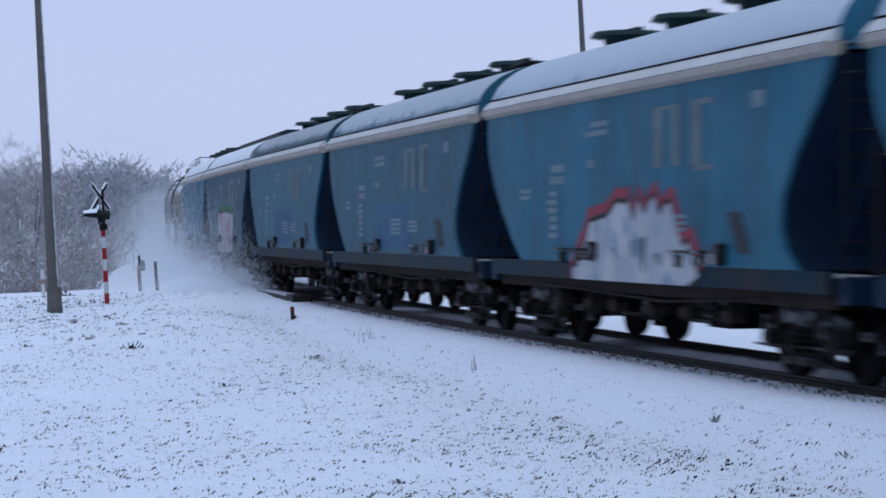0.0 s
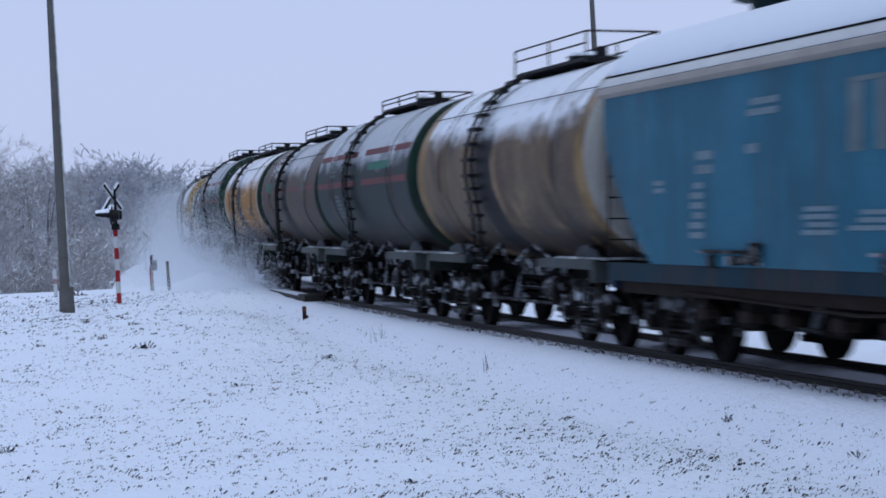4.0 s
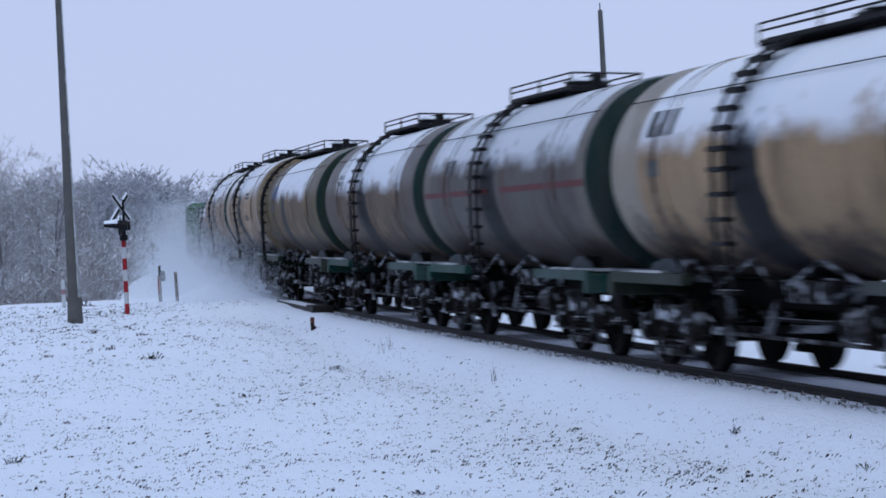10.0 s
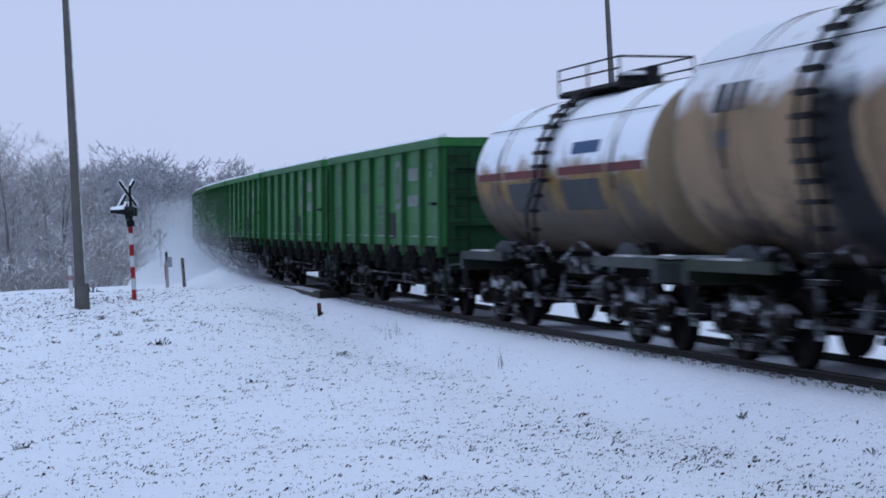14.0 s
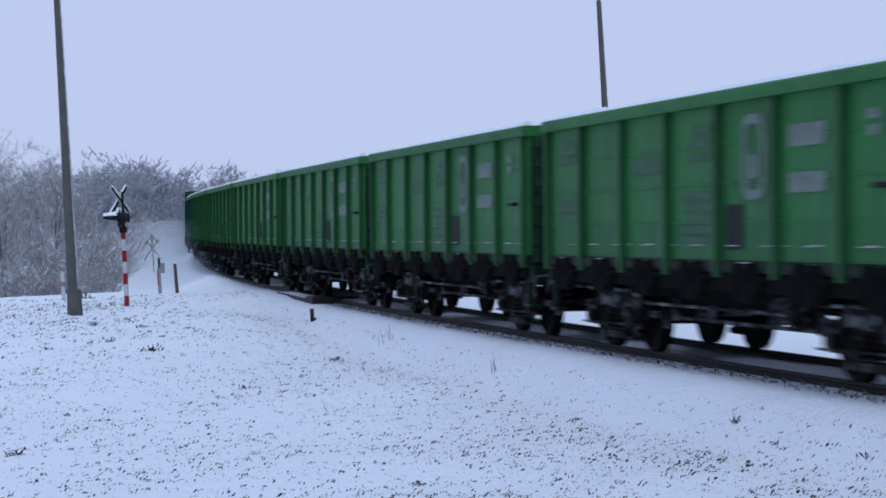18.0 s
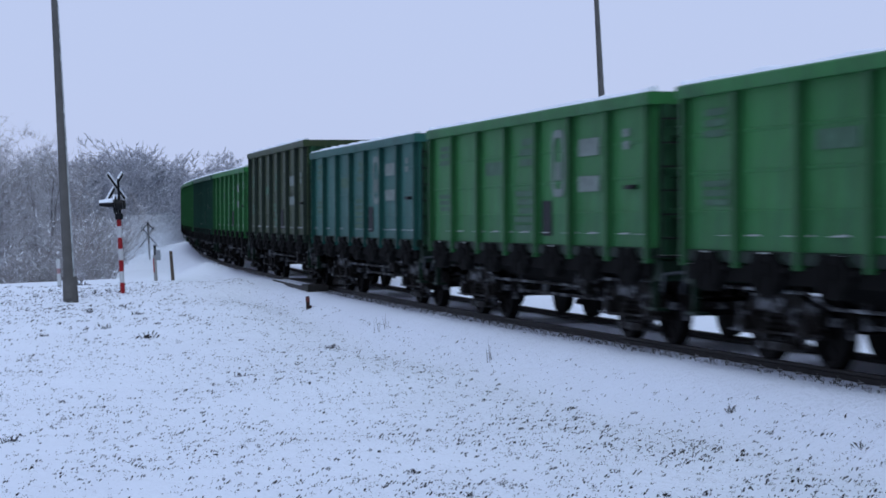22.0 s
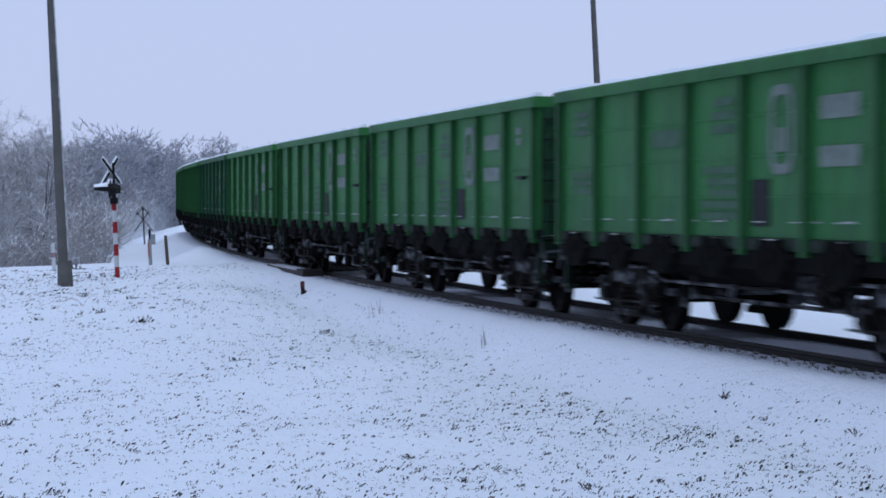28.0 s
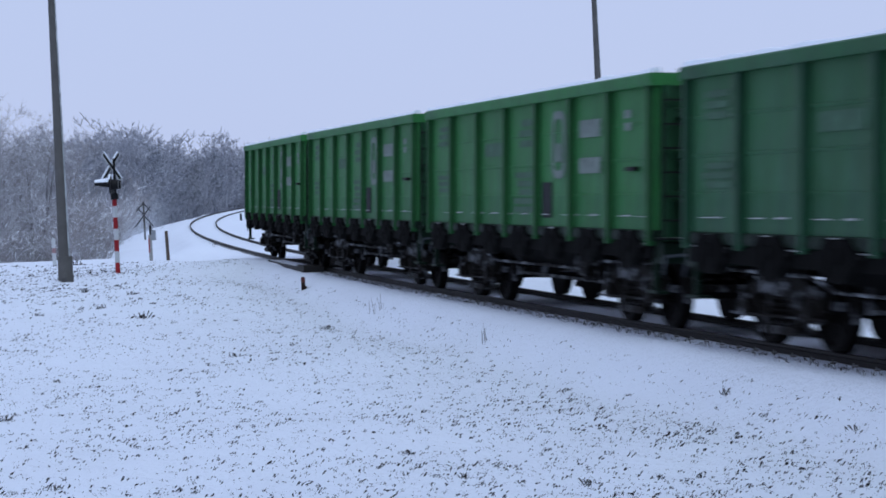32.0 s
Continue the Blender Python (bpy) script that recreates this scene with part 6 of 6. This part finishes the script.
def far_woods():
    """The misty wood beyond the bend, joined into two meshes."""
    rnd = random.Random(9)
    bare = []
    for i in range(4):
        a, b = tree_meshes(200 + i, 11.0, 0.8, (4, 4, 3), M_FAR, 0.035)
        v, f = [], []
        for me in (a, b):
            n = len(v)
            v += [tuple(q.co) for q in me.vertices]
            f += [tuple(k + n for k in q.vertices) for q in me.polygons]
            bpy.data.meshes.remove(me)
        bare.append((np.array(v), f))
    pines = [pine_arrays(400 + i) for i in range(3)]
    for name, stock, mat, count, label in (("far_wood", bare, M_FAR, 300, "far wood of bare rimed trees, painted pale for haze"), ("far_pines", pines, M_NEEDLE, 90, "scattered pines in the far wood, rimed and painted pale for haze")):
        vs, fs, n = [], [], 0
        made = 0
        while made < count:
            d = rnd.uniform(165, 330)
            px = rnd.uniform(60, 530)
            x, y = (px - 784) / 3795 * d, d
            s, lat = track_coords(x, y)
            if -16 < lat < 7 or (lat > 0 and d < 215 and px > 330) or (lat < 0 and d < 210):
                continue
            v, f = stock[rnd.randrange(len(stock))]
            a, k = rnd.uniform(0, math.tau), rnd.uniform(0.85, 1.15) * (1.0 if px < 300 else 0.92) * (1.0 if lat > 0 else 0.72) * (0.86 + 0.0012 * (d - 165))
            c, q = math.cos(a) * k, math.sin(a) * k
            g = height(x, y) - 0.2
            vs.append(np.column_stack((v[:, 0] * c - v[:, 1] * q + x, v[:, 0] * q + v[:, 1] * c + y, v[:, 2] * k + g)))
            fs += [tuple(i + n for i in t) for t in f]
            n += len(v)
            made += 1
        me = bpy.data.meshes.new(name)
        me.from_pydata(np.concatenate(vs).tolist(), [], fs)
        me.materials.append(mat)
        tagged(new(name, me), label, "woods", kind="stuff")


place_trees()
far_woods()


# ---------------------------------------------------------------- dead grass
M_GRASS = plain("dead_grass", (0.036, 0.034, 0.036), 0.85, 0.5, 30)


def blades(rnd, v, f, x, y, z, tall, wide, n, lean=1.0):
    for _ in range(n):
        a = rnd.uniform(0, math.tau)
        bx, by = x + rnd.gauss(0, wide), y + rnd.gauss(0, wide)
        h = tall * rnd.uniform(0.4, 1.0)
        lx, ly = math.cos(a) * h * lean * rnd.uniform(0.2, 1.3), math.sin(a) * h * lean * rnd.uniform(0.2, 1.3)
        w = 0.003 + 0.006 * tall
        k = len(v)
        v += [(bx - w * math.sin(a), by + w * math.cos(a), z - 0.01), (bx + w * math.sin(a), by - w * math.cos(a), z - 0.01), (bx + lx * 0.5 + w * 0.5, by + ly * 0.5, z + h * 0.7), (bx + lx, by + ly, z + h * 0.85)]
        f += [(k, k + 1, k + 2), (k, k + 2, k + 3)]


def clump(rnd, v, f, x, y, z, size):
    """A few short bent blades, slanting one way, that stick out of a hollow in the snow."""
    lie = rnd.gauss(0.1, 0.6) + (math.pi if rnd.random() < 0.22 else 0)
    for _ in range(rnd.choice((1, 1, 2, 2, 3, 4))):
        a = lie + rnd.gauss(0, 0.35)
        ln, w = size * rnd.uniform(0.028, 0.068), size * rnd.uniform(0.005, 0.0105)
        bx, by = x + rnd.gauss(0, 0.035 * size), y + rnd.gauss(0, 0.05 * size)
        c, q, k = math.cos(a), math.sin(a), len(v)
        up = ln * rnd.uniform(0.25, 0.75)
        v += [(bx, by, z - 0.012), (bx + c * ln * 0.55 - w * 0.5, by + q * ln * 0.5, z + up * 0.6 + w), (bx + c * ln * 0.45 + w * 0.8, by + q * ln * 0.5, z + up * 0.45 - w * 0.8), (bx + c * ln, by + q * ln, z + up)]
        f += [(k, k + 2, k + 1), (k + 1, k + 2, k + 3)]


def dead_grass():
    rnd = random.Random(21)
    v, f = [], []
    made = 0
    while made < 15000:
        y = 17 + 57 * rnd.random() ** 1.25
        x = y * rnd.uniform(-0.225, 0.215)
        s, lat = track_coords(x, y)
        if lat < 1.9 or s > 56:
            continue
        n = noise.noise((x * 0.45, y * 0.45, 11.0)) + 0.6 * noise.noise((x * 1.7, y * 1.7, 5.0))
        keep = 0.46 + 0.5 * n
        slope = step(s, 20, 30) * step(lat, 3.5, 6.0)
        if 2.2 < lat < 3.6:
            keep += 0.25
        keep += 0.15 * (1 - step(s, 2, 12)) * (1 - step(lat, 4, 7))
        keep += 0.30 * slope * step(s, 24, 31) * (1 - step(lat, 9.5, 13))
        if rnd.random() > keep:
            continue
        clump(rnd, v, f, x, y, height(x, y), rnd.choice((0.3, 0.35, 0.45, 0.55, 0.85)) * (1.0 + 0.55 * slope))
        made += 1
    # a frozen fringe along the foot of the outer rail
    for i in range(1700):
        s = rnd.uniform(-17, 37)
        q = on_track(s, rnd.gauss(1.12, 0.1)).translation
        blades(rnd, v, f, q.x, q.y, height(q.x, q.y), rnd.uniform(0.02, 0.06), 0.02, 3, 0.7)
    me = bpy.data.meshes.new("dead_grass")
    me.from_pydata(v, [], f)
    me.materials.append(M_GRASS)
    tagged(new("dead_grass", me), "sparse dead grass tips poking through the snow", "grass", kind="stuff")
    # larger tussocks
    for x, y, h in ((-6.59, 46.35, .34), (-7.83, 48.8, .2), (-2.39, 42.13, .22), (-0.47, 22.61, .12), (-3.93, 21.04, .16), (3.37, 22.99, .1), (3.16, 24.5, .16), (-5.8, 27.8, .22), (0.09, 20.65, .1), (1.26, 19.75, .14), (-6.05, 33.02, .12), (-3.61, 36.25, .16), (-9.13, 47.81, .16), (4.01, 21.05, .14), (-7.52, 51.59, .18), (-8.99, 53.49, .2), (-8.41, 55.31, .2), (-12.6, 73.6, .45)):
        v, f = [], []
        for _ in range(7):
            clump(rnd, v, f, rnd.gauss(0, h * 0.35), rnd.gauss(0, h * 0.5), 0, 7 * h * rnd.uniform(0.4, 1.0))
        blades(rnd, v, f, 0, 0, 0, h * 0.6, h * 0.3, 14, 0.8)
        me = bpy.data.meshes.new("tussock")
        me.from_pydata(v, [], f)
        me.materials.append(M_GRASS)
        tagged(new("tussock", me), "dark tussock of dead grass in the snow", "grass", "tussocks", "stuff").matrix_basis = ground_at(x, y)
    for x, y, h in ((-1.35, 42.9, .34), (0.63, 34.19, .26), (-8.2, 76.9, .2)):
        f = Form()
        for _ in range(7):
            q = rnd.gauss(0, .07)
            f.tube((q, rnd.gauss(0, .04), -0.05), (q + rnd.gauss(0.0, .035), rnd.gauss(0, .04), h * rnd.uniform(.4, 1)), 0.005, 0.003, 4)
        solid("dry_stalks", f, M_GRASS, "few thin dry stalks standing in the snow", "plant", "dry stalks", at=ground_at(x, y))


dead_grass()


# ---------------------------------------------------------------- blown snow
M_DUST = plain("blown_snow_dust", SNOW, 0.9, 0.05, 3.0)


def snow_dust(name, points, size, seed):
    """A drifting veil of snow crystals raised by the train."""
    rng = np.random.default_rng(seed)
    n = len(points)
    a = rng.normal(size=(n, 3))
    a *= (size * rng.uniform(0.5, 1.0, n) / np.linalg.norm(a, axis=1))[:, None]
    b = np.cross(a, rng.normal(size=(n, 3)))
    b *= (np.linalg.norm(a, axis=1) / np.linalg.norm(b, axis=1))[:, None]
    v = np.stack((points + a, points - a * 0.5 + b * 0.8, points - a * 0.5 - b * 0.8), 1).reshape(-1)
    me = bpy.data.meshes.new(name)
    me.vertices.add(3 * n)
    me.vertices.foreach_set("co", v.astype(np.float32))
    me.loops.add(3 * n)
    me.loops.foreach_set("vertex_index", np.arange(3 * n, dtype=np.int32))
    me.polygons.add(n)
    me.polygons.foreach_set("loop_start", np.arange(0, 3 * n, 3, dtype=np.int32))
    me.update(calc_edges=True)
    me.materials.append(M_DUST)
    return tagged(new(name, me), "thin drifting veil of blown snow", "snow dust", kind="stuff")


def dust_by_track(n, seed):
    rng = np.random.default_rng(seed)
    s = 40 + 110 * rng.beta(1.15, 1.7, n)
    lat = rng.normal(1.6, 1.25, n)
    z = rng.exponential(1.0, n) * (0.62 + 0.015 * (s - 40)) - 0.35
    keep = (lat > -3.5) & (z < 4.0)
    a = PSI0 + BEND * s
    x = X0 + (np.sin(a) - math.sin(PSI0)) / BEND - np.sin(a) * lat
    y = Y0 - (np.cos(a) - math.cos(PSI0)) / BEND + np.cos(a) * lat
    return np.column_stack((x, y, z))[keep]


def dust_by_wood(n, seed):
    rng = np.random.default_rng(seed)
    d = 128 + 75 * rng.beta(1.8, 1.3, n)
    x = (rng.uniform(-30, 480, n) - 784) / 3795 * d
    z = -3.2 + rng.exponential(3.6, n)
    lat = np.hypot(x - CENTRE[0], d - CENTRE[1]) - RADIUS
    keep = (z < 11.0) & (lat > 3.0) & (z > np.where(lat > 8, -3.2, -0.6))
    return np.column_stack((x, d, z))[keep]


DUST = [snow_dust("snow_dust", dust_by_track(1300000, 31), 0.0125, 33), snow_dust("snow_dust", dust_by_wood(260000, 32), 0.028, 34)]


# ---------------------------------------------------------------- what moves
def motions():
    for wagon, s0 in WAGONS:
        walk(wagon, [(t, on_track(s0 - run(t))) for t in range(0, 33)])
        # the wheels roll while the wagon is within sight
        shown = [i / FPS for i in range(0, 32 * FPS + 1) if -12 < s0 - run(i / FPS) < 62]
        if not shown:
            continue
        turns = [(t, (s0 - run(t)) / 0.475) for t in shown]
        if turns[0][0] > 0:
            turns.insert(0, (0.0, turns[0][1]))
        if turns[-1][0] < 32:
            turns.append((32.0, turns[-1][1]))
        for b in wagon.children:
            if not b.name.startswith("bogie"):
                continue
            for wheel in b.children:
                if wheel.name.startswith("wheelset"):
                    place = wheel.location.copy()
                    walk(wheel, [(t, Matrix.Translation(place) @ Matrix.Rotation(a, 4, "Y")) for t, a in turns])
    # the veil raised beside the track is blown up the line and sinks; the one before the wood settles too
    near, far = DUST
    walk(near, [(0, pose(0, 0, 0)), (6, pose(-0.3, 1.2, 0.03)), (11, pose(-0.7, 3, -0.1)), (14, pose(-1.6, 8, -0.8)), (18, pose(-5, 26, -1.6)), (25, pose(-10, 50, -2.2)), (32, pose(-12, 60, -2.4))])
    walk(far, [(0, pose(0, 0, 0)), (10, pose(-0.3, 0.2, 0.0)), (14, pose(-0.6, 0.8, -0.6)), (19, pose(-1.2, 2, -4.5)), (25, pose(-1.6, 3, -6.0)), (32, pose(-2, 4, -6.5))])


motions()
